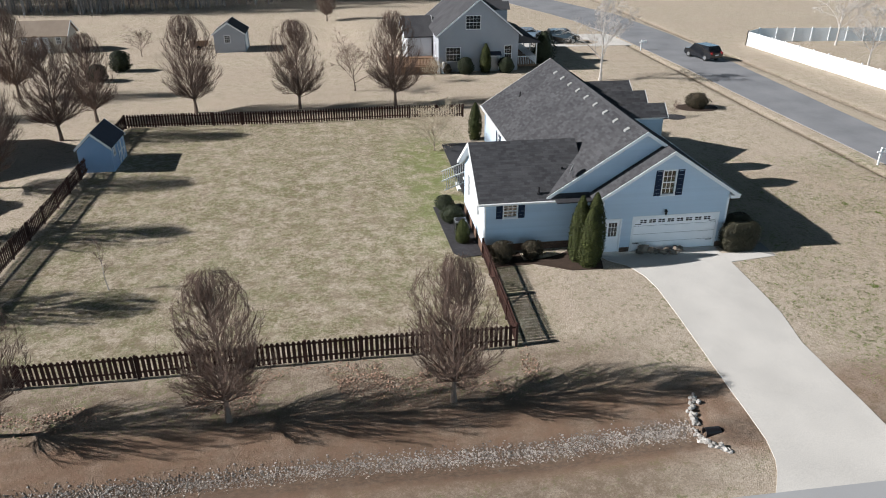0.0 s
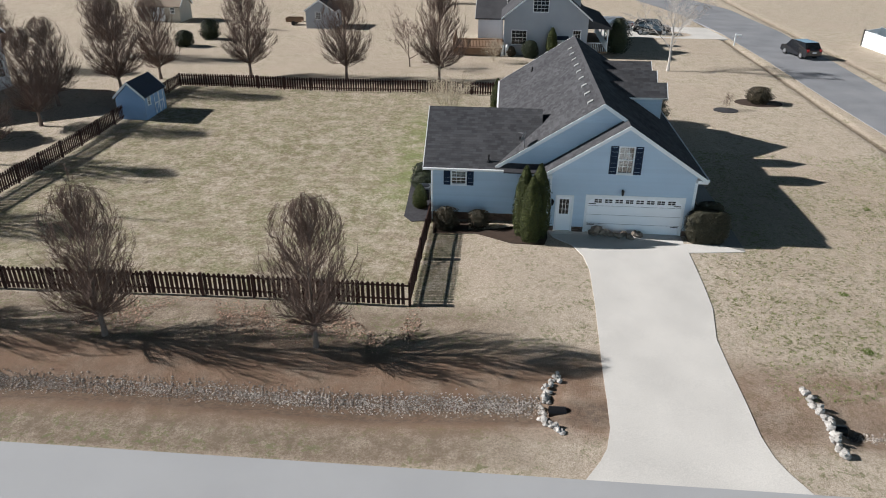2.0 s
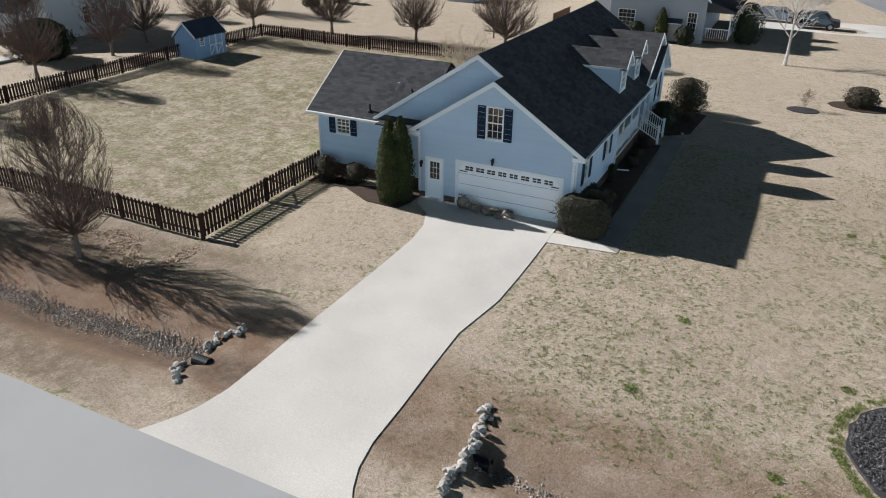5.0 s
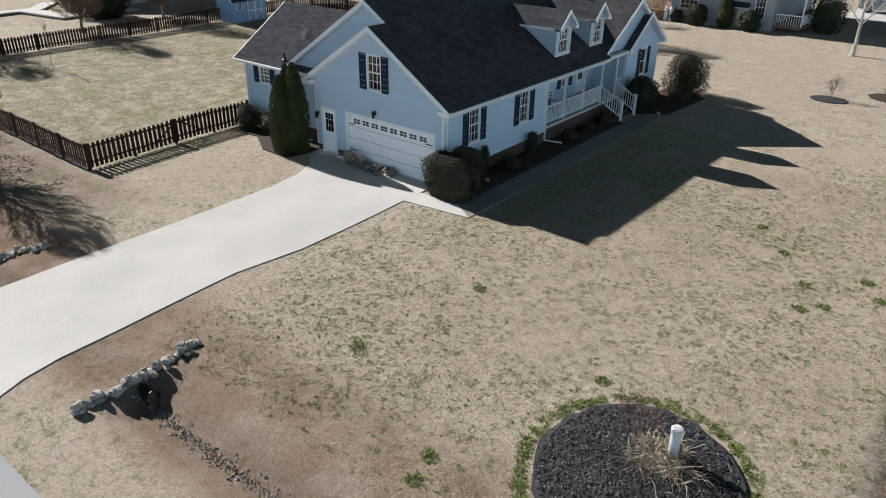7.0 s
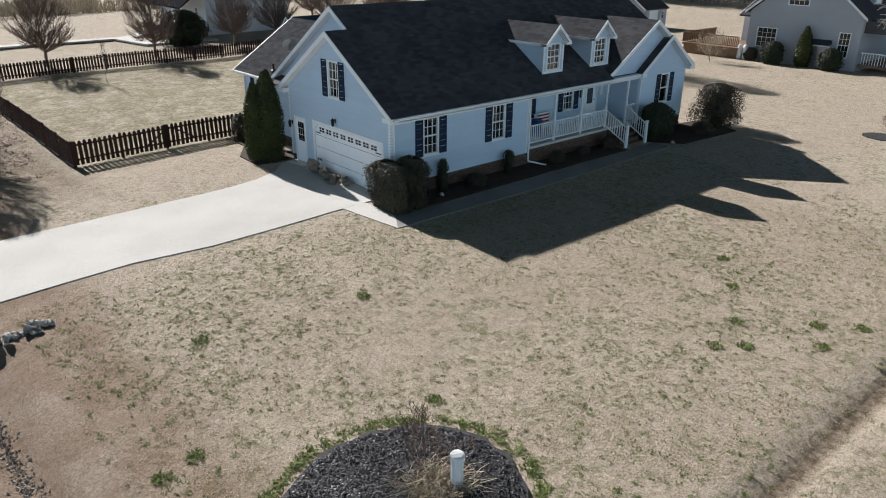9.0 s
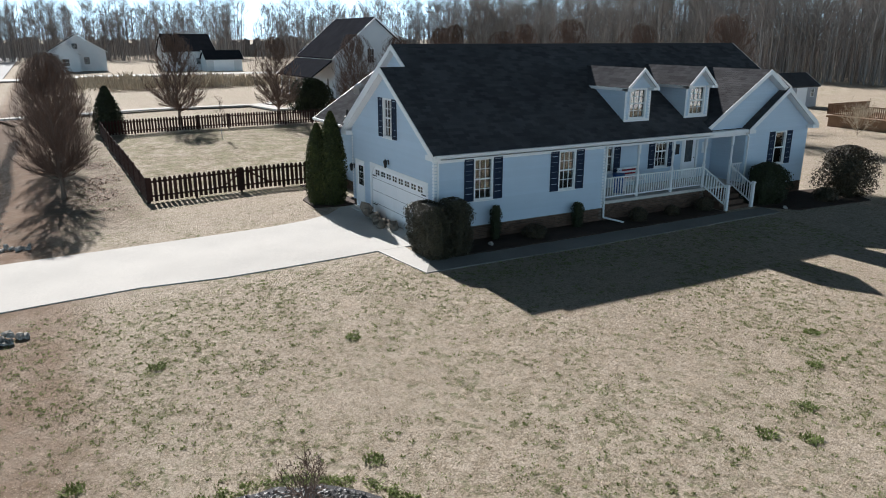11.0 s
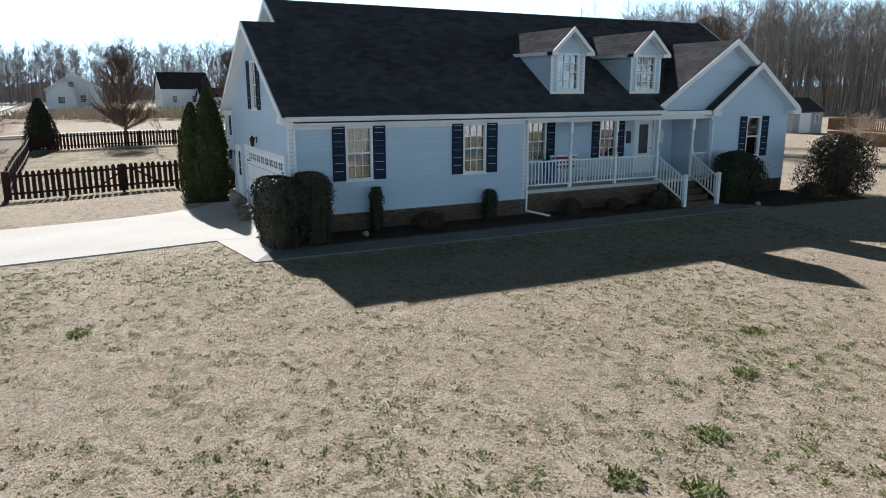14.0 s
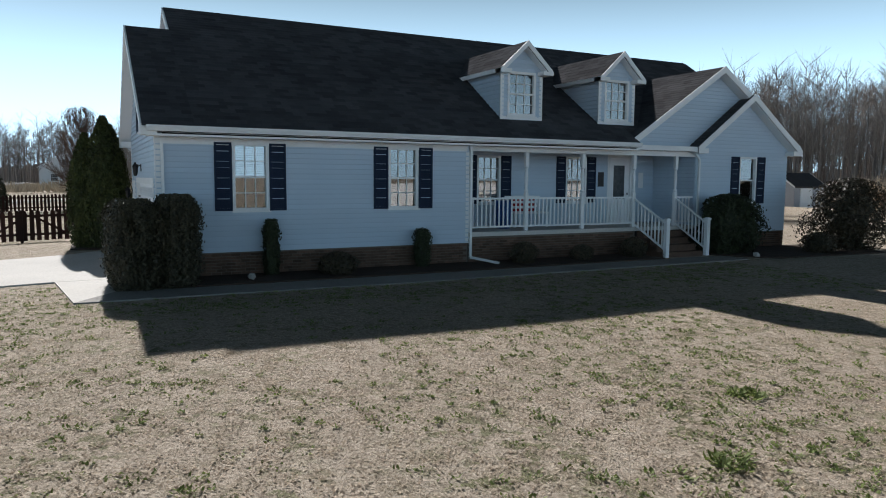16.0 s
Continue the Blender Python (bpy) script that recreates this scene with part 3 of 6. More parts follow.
# rakes, fascias, gutters
for a, b in (((EX, -0.28, EZ + 0.01), (GX, -0.28, GZ + 0.01)), ((-7.75, -0.28, EZ + 0.01), (GX, -0.28, GZ + 0.01))):
    rake(house, a, b, (0, -1, 0))
for a, b in (((GX, Y0, GZ + 0.01), (RX, Y0, RZ + 0.01)), ((BX, Y0, EZ + 0.01), (RX, Y0, RZ + 0.01))):
    rake(house, a, b, (0, -1, 0))
for a, b in (((EX - 0.7, Y1, EZ + 0.7 * S), (RX, Y1, RZ + 0.01)), ((BX, Y1, EZ + 0.01), (RX, Y1, RZ + 0.01))):
    rake(house, a, b, (0, 1, 0))
for a, b in (((-13.9, 0.62, WE + 0.01), (-13.9, WR, WZ + 0.01)), ((-13.9, 7.68, WE + 0.01), (-13.9, WR, WZ + 0.01))):
    rake(house, a, b, (-1, 0, 0))
gutter(house, (EX, -0.2, EZ - 0.01), (EX, 12.75, EZ - 0.01), (1, 0, 0))
gutter(house, (-13.9, 0.62, WE - 0.01), (-9.6, 0.62, WE - 0.01), (0, -1, 0))
gutter(house, (BX, 7.7, EZ - 0.01), (BX, Y1, EZ - 0.01), (-1, 0, 0))
part("soffit", Shape().box(0.0, EX, -0.2, 12.75, EZ - 0.22, EZ - 0.18), WHITE, house)
part("frieze_board", Shape().box(0.004, 0.04, 0.0, 7.4, EZ - 0.36, EZ - 0.22), WHITE, house)
# eave returns at the garage corners
for x0, x1 in ((-0.06, EX + 0.02), (-7.77, -7.24)):
    part("eave_return", Shape().box(x0, x1, -0.30, 0.0, EZ - 0.2, EZ - 0.03), WHITE, house)

# walls
FRONT, GAR, WING, WSIDE = Plane("x", 0.0, 1), Plane("y", 0.0, -1), Plane("y", 1.0, -1), Plane("x", -13.5, -1)
f_holes = [(1.55, 2.35, 1.43, 2.92), (5.23, 6.03, 1.43, 2.92)]
sided_wall(house, FRONT, lambda z: (0.0, 7.45), 0.52, EZ - 0.2, f_holes)
g_holes = [(-5.36, -0.48, 0.0, 2.10), (-6.95, -6.05, 0.0, 2.04), (-4.05, -3.23, 3.30, 4.76)]
sided_wall(house, GAR, gable_ends(-7.3, -0.001, GX, GZ, S), 0.30, GZ - 0.17, g_holes)
w_holes = [(-12.48, -11.63, 2.02, 2.84)]
sided_wall(house, WING, lambda z: (-13.5, -7.3), 0.45, WE - 0.12, w_holes)
sided_wall(house, WING, lambda z: (max(-9.9, RX - (RZ - 0.16 - z) / S), min(-3.3, RX + (RZ - 0.16 - z) / S)), WE - 0.12, RZ - 0.18, ())
sided_wall(house, WSIDE, gable_ends(1.0, 7.3, WR, WZ, S), 0.45, WZ - 0.17, [(2.2, 3.0, 1.4, 2.9), (5.2, 6.0, 1.4, 2.9)])
sided_wall(house, Plane("x", -9.85, -1), lambda z: (7.3, 19.4), 0.45, EZ - 0.1, [(14.0, 14.8, 1.4, 2.9)], boards=False)
sided_wall(house, Plane("y", 7.3, 1), lambda z: (-13.5, -9.85), 0.45, WE - 0.05, boards=False)
sided_wall(house, Plane("y", 19.4, 1), lambda z: (max(-9.9, RX - (RZ - 0.16 - z) / S), min(-0.14, RX + (RZ - 0.16 - z) / S)), 0.45, RZ - 0.18, boards=False)
sided_wall(house, Plane("x", -7.3, -1), lambda z: (0.14, 0.999), 0.3, EZ - 0.1)
# corner boards
for x0, x1, y0, y1, z0, z1 in ((-0.09, 0.024, -0.024, 0.0, 0.3, 3.0), (0.0, 0.024, 0.0, 0.09, 0.52, 2.86), (-7.324, -7.21, -0.024, 0.0, 0.3, 3.1), (-13.524, -13.41, 0.976, 1.0, 0.45, 2.98), (-13.524, -13.5, 1.0, 1.09, 0.45, 2.98), (0.0, 0.024, 7.37, 7.47, 0.52, 2.86)):
    part("corner_board", Shape().box(x0, x1, y0, y1, z0, z1), WHITE, house)
# windows
window(house, FRONT, 1.55, 2.35, 1.43, 2.92, shutters=0.37, blind=0.5)
window(house, FRONT, 5.23, 6.03, 1.43, 2.92, shutters=0.37, blind=0.45)
window(house, GAR, -4.05, -3.23, 3.30, 4.76, shutters=0.38, blind=0.5)
window(house, WING, -12.48, -11.63, 2.02, 2.84, shutters=0.36, blind=0.5)
for y in (2.2, 5.2):
    window(house, WSIDE, y, y + 0.8, 1.4, 2.9, shutters=0.0, blind=0.5)
window(house, Plane("x", -9.85, -1), 14.0, 14.8, 1.4, 2.9, shutters=0.3, blind=0.5)


# ---- porch, bay, dormers ----
PX = -1.8
PORCH = Plane("x", PX, 1)
p_holes = [(8.72, 9.52, 1.45, 2.84), (11.85, 12.65, 1.45, 2.86), (13.5, 14.5, 0.80, 2.95)]
sided_wall(house, PORCH, lambda z: (7.45, 15.4), 0.80, 3.02, p_holes)
window(house, PORCH, 8.72, 9.52, 1.45, 2.84, shutters=0.34, blind=0.6)
window(house, PORCH, 11.85, 12.65, 1.45, 2.86, shutters=0.34, blind=0.3)
sided_wall(house, Plane("y", 7.45, 1), lambda z: (PX, -0.14), 0.80, 3.02, boards=True)
sided_wall(house, Plane("y", 15.4, -1), lambda z: (PX, -0.001), 0.52, 3.02, boards=True)
sided_wall(house, FRONT, gable_ends(15.4, 19.55, 17.5, 4.85, 0.72), 0.52, 4.66, [(17.3, 18.1, 1.43, 2.92)])
window(house, FRONT, 17.3, 18.1, 1.43, 2.92, cols=1, shutters=0.36, blind=0.55)
BIG = Plane("x", -0.12, 1)
sided_wall(house, BIG, gable_ends(12.9, 19.5, 16.27, 5.62, 0.645), 3.18, 5.44)
part("porch_floor", Shape().box(PX, 0.08, 7.46, 15.39, 0.68, 0.79), CONCRETE, house)
part("porch_ceiling", Shape().box(PX, 0.0, 7.46, 15.39, 3.02, 3.06), WHITE, house)
part("porch_beam", Shape().box(-0.16, 0.012, 7.48, 15.39, 2.88, 3.02), WHITE, house)
part("porch_fascia", Shape().box(0.0, 0.30, 12.75, 15.15, 3.03, 3.17), WHITE, house)
# small bay roof and large gable roof
pitched(house, (-1.7, 15.15, 3.15), (1, 0, 0), (0, 1, 0.72), 2.02, 2.35 * math.hypot(1, 0.72), SHINGLE)
pitched(house, (-1.7, 19.85, 3.15), (1, 0, 0), (0, -1, 0.72), 2.02, 2.35 * math.hypot(1, 0.72), SHINGLE)
pitched(house, (-3.45, 12.62, 3.27), (1, 0, 0), (0, 1, 0.645), 3.65, 3.65 * math.hypot(1, 0.645), SHINGLE)
pitched(house, (-3.45, 19.92, 3.27), (1, 0, 0), (0, -1, 0.645), 3.65, 3.65 * math.hypot(1, 0.645), SHINGLE)
for y in (15.15, 19.85):
    rake(house, (0.32, y, 3.16), (0.32, 17.5, 4.86), (1, 0, 0), 0.2)
    part("eave_return", Shape().box(0.0, 0.35, min(y, y + (0.42 if y < 17 else -0.42)), max(y, y + (0.42 if y < 17 else -0.42)), 2.98, 3.13), WHITE, house)
for y in (12.62, 19.92):
    rake(house, (0.20, y, 3.28), (0.20, 16.27, 5.64), (1, 0, 0), 0.2)
gutter(house, (-1.0, 15.15, 3.13), (0.3, 15.15, 3.13), (0, -1, 0))


def roof_z(x):
    return EZ + S * (EX - x)


def dormer(c):
    x0, half, eave, peak, k = -0.38, 0.62, 5.07, 5.80, 0.92
    face = Plane("x", x0, 1)
    w = (c - 0.45, c + 0.45, 3.86, 5.03)
    wall = sided_wall(house, face, gable_ends(c - half, c + half, c, peak, k, 0.1), roof_z(x0) - 0.02, peak - 0.14, [w], name="dormer_front")
    window(house, face, *w, cols=3, rows=2, blind=0.4)
    for u, out in ((c - half, -1), (c + half, 1)):
        side = Plane("y", u, out)
        sided_wall(house, side, lambda z: (min(x0 - 0.03, EX - (z - EZ) / S - 0.12), x0), roof_z(x0) - 0.02, eave, name="dormer_cheek", thick=0.05)
        for a, b in ((x0 - 0.001, x0 + 0.02),):
            part("corner_board", Shape().box(a, b + 0.004, u - 0.05, u + 0.05, roof_z(x0), eave), WHITE, house)
        pitched(house, (-3.75, c + out * 0.80, eave), (1, 0, 0), (0, -out, k), 3.63, 0.80 * math.hypot(1, k), SHINGLE, name="dormer_roof", thick=0.1)
        rake(house, (-0.10, c + out * 0.80, eave + 0.01), (-0.10, c, peak + 0.02), (1, 0, 0), 0.15)
        part("fascia", Shape().box(-2.4, -0.1, *sorted((c + out * 0.80, c + out * 0.83)), eave - 0.12, eave - 0.01), WHITE, house)
        part("eave_return", Shape().box(x0, -0.07, *sorted((c + out * 0.5, c + out * 0.83)), eave - 0.12, eave - 0.02), WHITE, house)
    part("trim", Shape().box(x0, x0 + 0.03, c - half, c + half, roof_z(x0) + 0.0, roof_z(x0) + 0.08), WHITE, house)


dormer(9.27)
dormer(12.55)

# porch posts and rails
for y in (9.27, 11.15, 13.02, 14.66):
    post = Shape().lathe((-0.06, y, 0.79), [(0.06, 0), (0.06, 0.02), (0.045, 1.02), (0.06, 1.06), (0.036, 1.12), (0.05, 1.3), (0.052, 1.5), (0.036, 1.66), (0.06, 1.70), (0.045, 1.76)], 12)
    post.box(-0.11, -0.01, y - 0.05, y + 0.05, 0.79, 1.80).box(-0.11, -0.01, y - 0.05, y + 0.05, 2.52, 2.88)
    part("porch_post", post, WHITE, house, "white turned porch post")


def railing(a, b, label=""):
    """White rail between two points (x, y, floor height): top rail, bottom rail, balusters."""
    a, b = Vector(a), Vector(b)
    d = b - a
    side = Vector((-d.y, d.x, 0)).normalized()
    up = Vector((0, 0, 1))
    def bar(z, h):
        return Shape().prism([a + up * z - side * 0.03, b + up * z - side * 0.03, b + up * (z + h) - side * 0.03, a + up * (z + h) - side * 0.03], side * 0.06)

    rail = part("porch_railing", bar(0.84, 0.05), WHITE, house, label)
    part("bottom_rail", bar(0.10, 0.045), WHITE, rail)
    n = int(Vector((d.x, d.y, 0)).length / 0.125)
    bal = Shape().box(-0.017, 0.017, -0.017, 0.017, 0.12, 0.85).mesh("baluster", WHITE)
    for i in range(1, n):
        ob = part("baluster", bal, WHITE, rail)
        ob.matrix_world = Matrix.Translation(a.lerp(b, i / n))


for y0, y1 in ((7.5, 9.22), (9.32, 11.10), (11.20, 12.97), (14.72, 15.38)):
    railing((-0.06, y0, 0.79), (-0.06, y1, 0.79))
for y0, y1 in ((13.05, 13.18), (14.66, 14.74)):
    railing((0.0, y0, 0.74), (1.14, y1, 0.08))
    newel = Shape().box(1.11, 1.23, y1 - 0.06, y1 + 0.06, 0.0, 1.04).box(1.09, 1.25, y1 - 0.08, y1 + 0.08, 1.04, 1.075).box(1.12, 1.22, y1 - 0.05, y1 + 0.05, 1.075, 1.10)
    part("newel_post", newel, WHITE, house)

# steps and brick base
BRICKS = Shape().box(-0.1, 0.1, -0.012, 0.01, -0.0285, 0.0285).mesh("brick", BRICK)


def brick_face(wall, plane, u0, u1, z0, z1, cap=300):
    row, done = 0, 0
    z = z0 + 0.035
    turn = 90 if plane.axis == "x" else 0
    while z < z1 - 0.02:
        u = u0 + 0.105 + (0.105 if row % 2 else 0)
        while u < u1 - 0.09:
            if done < cap:
                ob = part("brick", BRICKS, BRICK, wall)
                ob.matrix_world = Matrix.Translation(plane.point(u, 0.004, z)) @ pose(0, 0, 0, 0, 0, turn)
                done += 1
            u += 0.212
        z += 0.068
        row += 1


def brick_base(plane, u0, u1, z0, z1, bricks=True):
    sh = Shape()
    plane.box(sh, u0, u1, -0.14, 0.0, z0, z1)
    wall = part("brick_foundation", sh, MORTAR if bricks else BRICK, house, "brown brick foundation")
    if bricks:
        brick_face(wall, plane, u0, u1, 0.02, z1)


brick_base(FRONT, 0.0, 7.45, -0.1, 0.52)
brick_base(Plane("x", 0.02, 1), 7.46, 13.05, -0.1, 0.68)
brick_base(Plane("x", 0.02, 1), 14.7, 15.4, -0.1, 0.68)
brick_base(FRONT, 15.41, 19.55, -0.1, 0.52)
brick_base(WING, -13.5, -7.3, -0.4, 0.45)
brick_base(GAR, -7.3, -6.99, -0.1, 0.30)
brick_base(GAR, -6.01, -5.42, -0.1, 0.30)
brick_base(GAR, -0.42, 0.0, -0.1, 0.30)
brick_base(WSIDE, 1.0, 7.3, -0.5, 0.45, False)
brick_base(Plane("x", -9.85, -1), 7.3, 19.4, -0.5, 0.45, False)
brick_base(Plane("y", 19.4, 1), -9.85, 0.0, -0.3, 0.45, False)
for i in range(4):
    part("step", Shape().box(0.03, 1.15 - i * 0.28, 13.12, 14.62, -0.05 + 0.18 * i, 0.13 + 0.18 * i), BRICK, house, "brown brick step")
# unseen backing floors and walls, added to keep the windows dark
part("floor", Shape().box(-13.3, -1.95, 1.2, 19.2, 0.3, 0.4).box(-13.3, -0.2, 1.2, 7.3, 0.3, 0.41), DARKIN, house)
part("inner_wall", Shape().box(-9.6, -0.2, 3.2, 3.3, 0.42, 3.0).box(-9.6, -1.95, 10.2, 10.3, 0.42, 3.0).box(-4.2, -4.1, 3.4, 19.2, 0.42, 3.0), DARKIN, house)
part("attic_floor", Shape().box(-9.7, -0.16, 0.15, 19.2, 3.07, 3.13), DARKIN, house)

# front door
fd = part("front_door", Shape().box(PX - 0.09, PX - 0.04, 13.58, 14.42, 0.80, 2.86), DOORW, house, "white panelled front door with oval glass")
part("door_trim", Shape().box(PX - 0.1, PX + 0.03, 13.48, 13.58, 0.79, 2.96).box(PX - 0.1, PX + 0.03, 14.42, 14.52, 0.79, 2.96).box(PX - 0.1, PX + 0.03, 13.58, 14.42, 2.86, 2.96), WHITE, fd)
part("door_glass", Shape().box(PX - 0.04, PX - 0.033, 13.78, 14.22, 1.55, 2.62), material("leaded_glass", (0.10, 0.11, 0.12), (0.05, 0.055, 0.06), 0.15, 20, 8, bump=0.1), fd)
part("door_knob", Shape().lathe((PX - 0.02, 14.34, 1.72), [(0.02, -0.03), (0.03, 0), (0.02, 0.03)], 8), METAL, fd)
# garage door
gd = part("garage_door", Shape().box(-5.30, -0.54, 0.03, 0.07, 0.03, 2.05), DOORW, house, "white panelled garage door with small top windows")
for j in range(4):
    for i in range(8):
        u, z = (-5.30 + i * 0.595 if j < 3 else -5.08 + i * 0.53), 0.04 + j * 0.5
        if j < 3:
            ring = Shape()
            for b in ((u + 0.05, u + 0.545, z + 0.05, z + 0.075), (u + 0.05, u + 0.545, z + 0.40, z + 0.425), (u + 0.05, u + 0.075, z + 0.075, z + 0.40), (u + 0.52, u + 0.545, z + 0.075, z + 0.40)):
                GAR.box(ring, b[0], b[1], -0.034, -0.022, b[2], b[3])
            part("door_panel", ring, DOORW, gd)
        else:
            u0, u1, z0, z1 = u + 0.11, u + 0.49, z + 0.16, z + 0.36
            lite = Shape()
            GAR.box(lite, u0, u1, -0.031, -0.026, z0, z1)
            lt = part("lite", lite, material("dark_glass", (0.02, 0.022, 0.025), (0.015, 0.016, 0.018), 0.08, 5, 1, bump=0, spec=0.6) if i == 0 else bpy.data.materials["dark_glass"], gd)
            bars = Shape()
            for b in ((u0 - 0.02, u1 + 0.02, z1, z1 + 0.02), (u0 - 0.02, u1 + 0.02, z0 - 0.02, z0), (u0 - 0.02, u0, z0, z1), (u1, u1 + 0.02, z0, z1), ((u0 + u1) / 2 - 0.012, (u0 + u1) / 2 + 0.012, z0, z1), (u0, u1, (z0 + z1) / 2 - 0.01, (z0 + z1) / 2 + 0.01)):
                GAR.box(bars, b[0], b[1], -0.026, -0.012, b[2], b[3])
            part("lite_frame", bars, DOORW, gd)
for z in (0.52, 1.02, 1.52):
    part("seam", Shape().box(-5.30, -0.54, 0.027, 0.0305, z, z + 0.012), BLACK, gd)
for u in (-5.25, -0.95):
    for z in (0.45, 1.62):
        part("strap_hinge", Shape().box(u, u + 0.36, 0.0, 0.029, z, z + 0.035), BLACK, gd)
gt = Shape().box(-5.44, -5.30, -0.03, 0.09, 0.02, 2.0).box(-0.54, -0.40, -0.03, 0.09, 0.02, 2.0).box(-5.44, -0.40, -0.03, 0.09, 2.0, 2.14)
gt.prism([(-5.30, -0.028, 1.72), (-5.02, -0.028, 2.0), (-5.30, -0.028, 2.0)], (0, 0.09, 0)).prism([(-0.54, -0.028, 1.72), (-0.54, -0.028, 2.0), (-0.82, -0.028, 2.0)], (0, 0.09, 0))
part("garage_trim", gt, WHITE, gd)
# added dark sheet behind the garage front, in place of an unlit room
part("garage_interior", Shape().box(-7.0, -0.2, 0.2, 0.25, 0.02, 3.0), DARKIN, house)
# side door
sd = part("side_door", Shape().box(-6.88, -6.12, 0.03, 0.07, 0.05, 1.98), DOORW, house, "white side door with a nine-pane window")
part("door_trim", Shape().box(-6.97, -6.88, -0.03, 0.09, 0.03, 2.06).box(-6.12, -6.03, -0.03, 0.09, 0.03, 2.06).box(-6.88, -6.12, -0.03, 0.09, 1.98, 2.06), WHITE, sd)
for i in range(3):
    for j in range(3):
        part("lite", Shape().box(-6.74 + i * 0.165, -6.74 + i * 0.165 + 0.145, 0.024, 0.031, 1.0 + j * 0.28, 1.26 + j * 0.28), bpy.data.materials["dark_glass"], sd)
part("threshold", Shape().box(-7.0, -6.0, -0.35, 0.0, -0.02, 0.05), CONCRETE, house)


def lantern(at, out):
    base = Vector(at)
    sh = Shape().box(base.x - 0.04, base.x + 0.04, base.y - 0.02, base.y, base.z + 0.02, base.z + 0.2)
    sh.tube(base + Vector((0, 0, 0.15)), base + Vector(out) * 0.14 + Vector((0, 0, 0.2)), 0.012)
    c = base + Vector(out) * 0.14
    sh.lathe((c.x, c.y, c.z - 0.1), [(0.02, 0), (0.05, 0.03), (0.075, 0.22), (0.09, 0.24), (0.03, 0.31), (0.01, 0.35)], 6)
    return part("wall_lantern", sh, BLACK, house, "black wall lantern")


lantern((-3.62, -0.02, 2.28), (0, -1, 0))
lantern((-7.12, -0.02, 1.62), (0, -1, 0))
# downspouts
for pts in ([(0.06, 0.12, 2.98), (0.06, 0.12, 0.1)], [(0.06, 7.5, 3.0), (0.06, 7.5, 0.15), (0.75, 7.95, 0.05)], [(0.08, 15.25, 3.05), (0.06, 15.5, 2.8), (0.06, 15.5, 0.1)], [(-13.45, 0.93, 2.95), (-13.45, 0.93, 0.0)]):
    sh = Shape()
    for a, b in zip(pts[:-1], pts[1:]):
        sh.tube(a, b, 0.042, None, 4)
    part("downspout", sh, WHITE, house)
# roof vents, pipes, dish
for i in range(9):
    y = 2.3 + i * 1.75
    x = RX - 0.55
    z = RZ - S * 0.55
    part("roof_vent", Shape().prism([(x - 0.14, y - 0.14, z - 0.09), (x + 0.14, y - 0.14, z + 0.09), (x + 0.12, y - 0.14, z + 0.15), (x - 0.12, y - 0.14, z + 0.01)], (0, 0.28, 0)), VENT, house, "small pale box vent")
for x, y, z in ((-8.2, 4.0, 4.5), (-10.5, 1.05, 3.38), (-7.9, 16.5, 4.65), (-8.9, 2.35, 4.0)):
    part("vent_pipe", Shape().lathe((x, y, z), [(0.13, -0.05), (0.12, 0.03), (0.05, 0.08), (0.045, 0.36), (0.03, 0.36)], 10), BLACK, house)
dish = Shape()
c, ax = Vector((-8.73, 0.98, 4.72)), Vector((-0.85, 0.35, 0.35)).normalized()
u = ax.orthogonal().normalized()
w = ax.cross(u)
rings = [(0.02, 0.0), (0.14, 0.015), (0.25, 0.045), (0.31, 0.075)]
for r, h in rings:
    for k in range(18):
        t = 2 * math.pi * k / 18
        dish.v.append(tuple(c + u * (r * math.cos(t)) + w * (r * 0.92 * math.sin(t)) + ax * h))
for j in range(3):
    for k in range(18):
        dish.f.append((j * 18 + k, j * 18 + (k + 1) % 18, (j + 1) * 18 + (k + 1) % 18, (j + 1) * 18 + k))
dish.tube(c - ax * 0.01, c + Vector((0.05, 0.05, -0.6)), 0.022)
dish.tube(c - u * 0.3, c + ax * 0.4 - u * 0.1, 0.012)
part("satellite_dish", dish, METAL, house, "grey satellite dish on the roof", True)


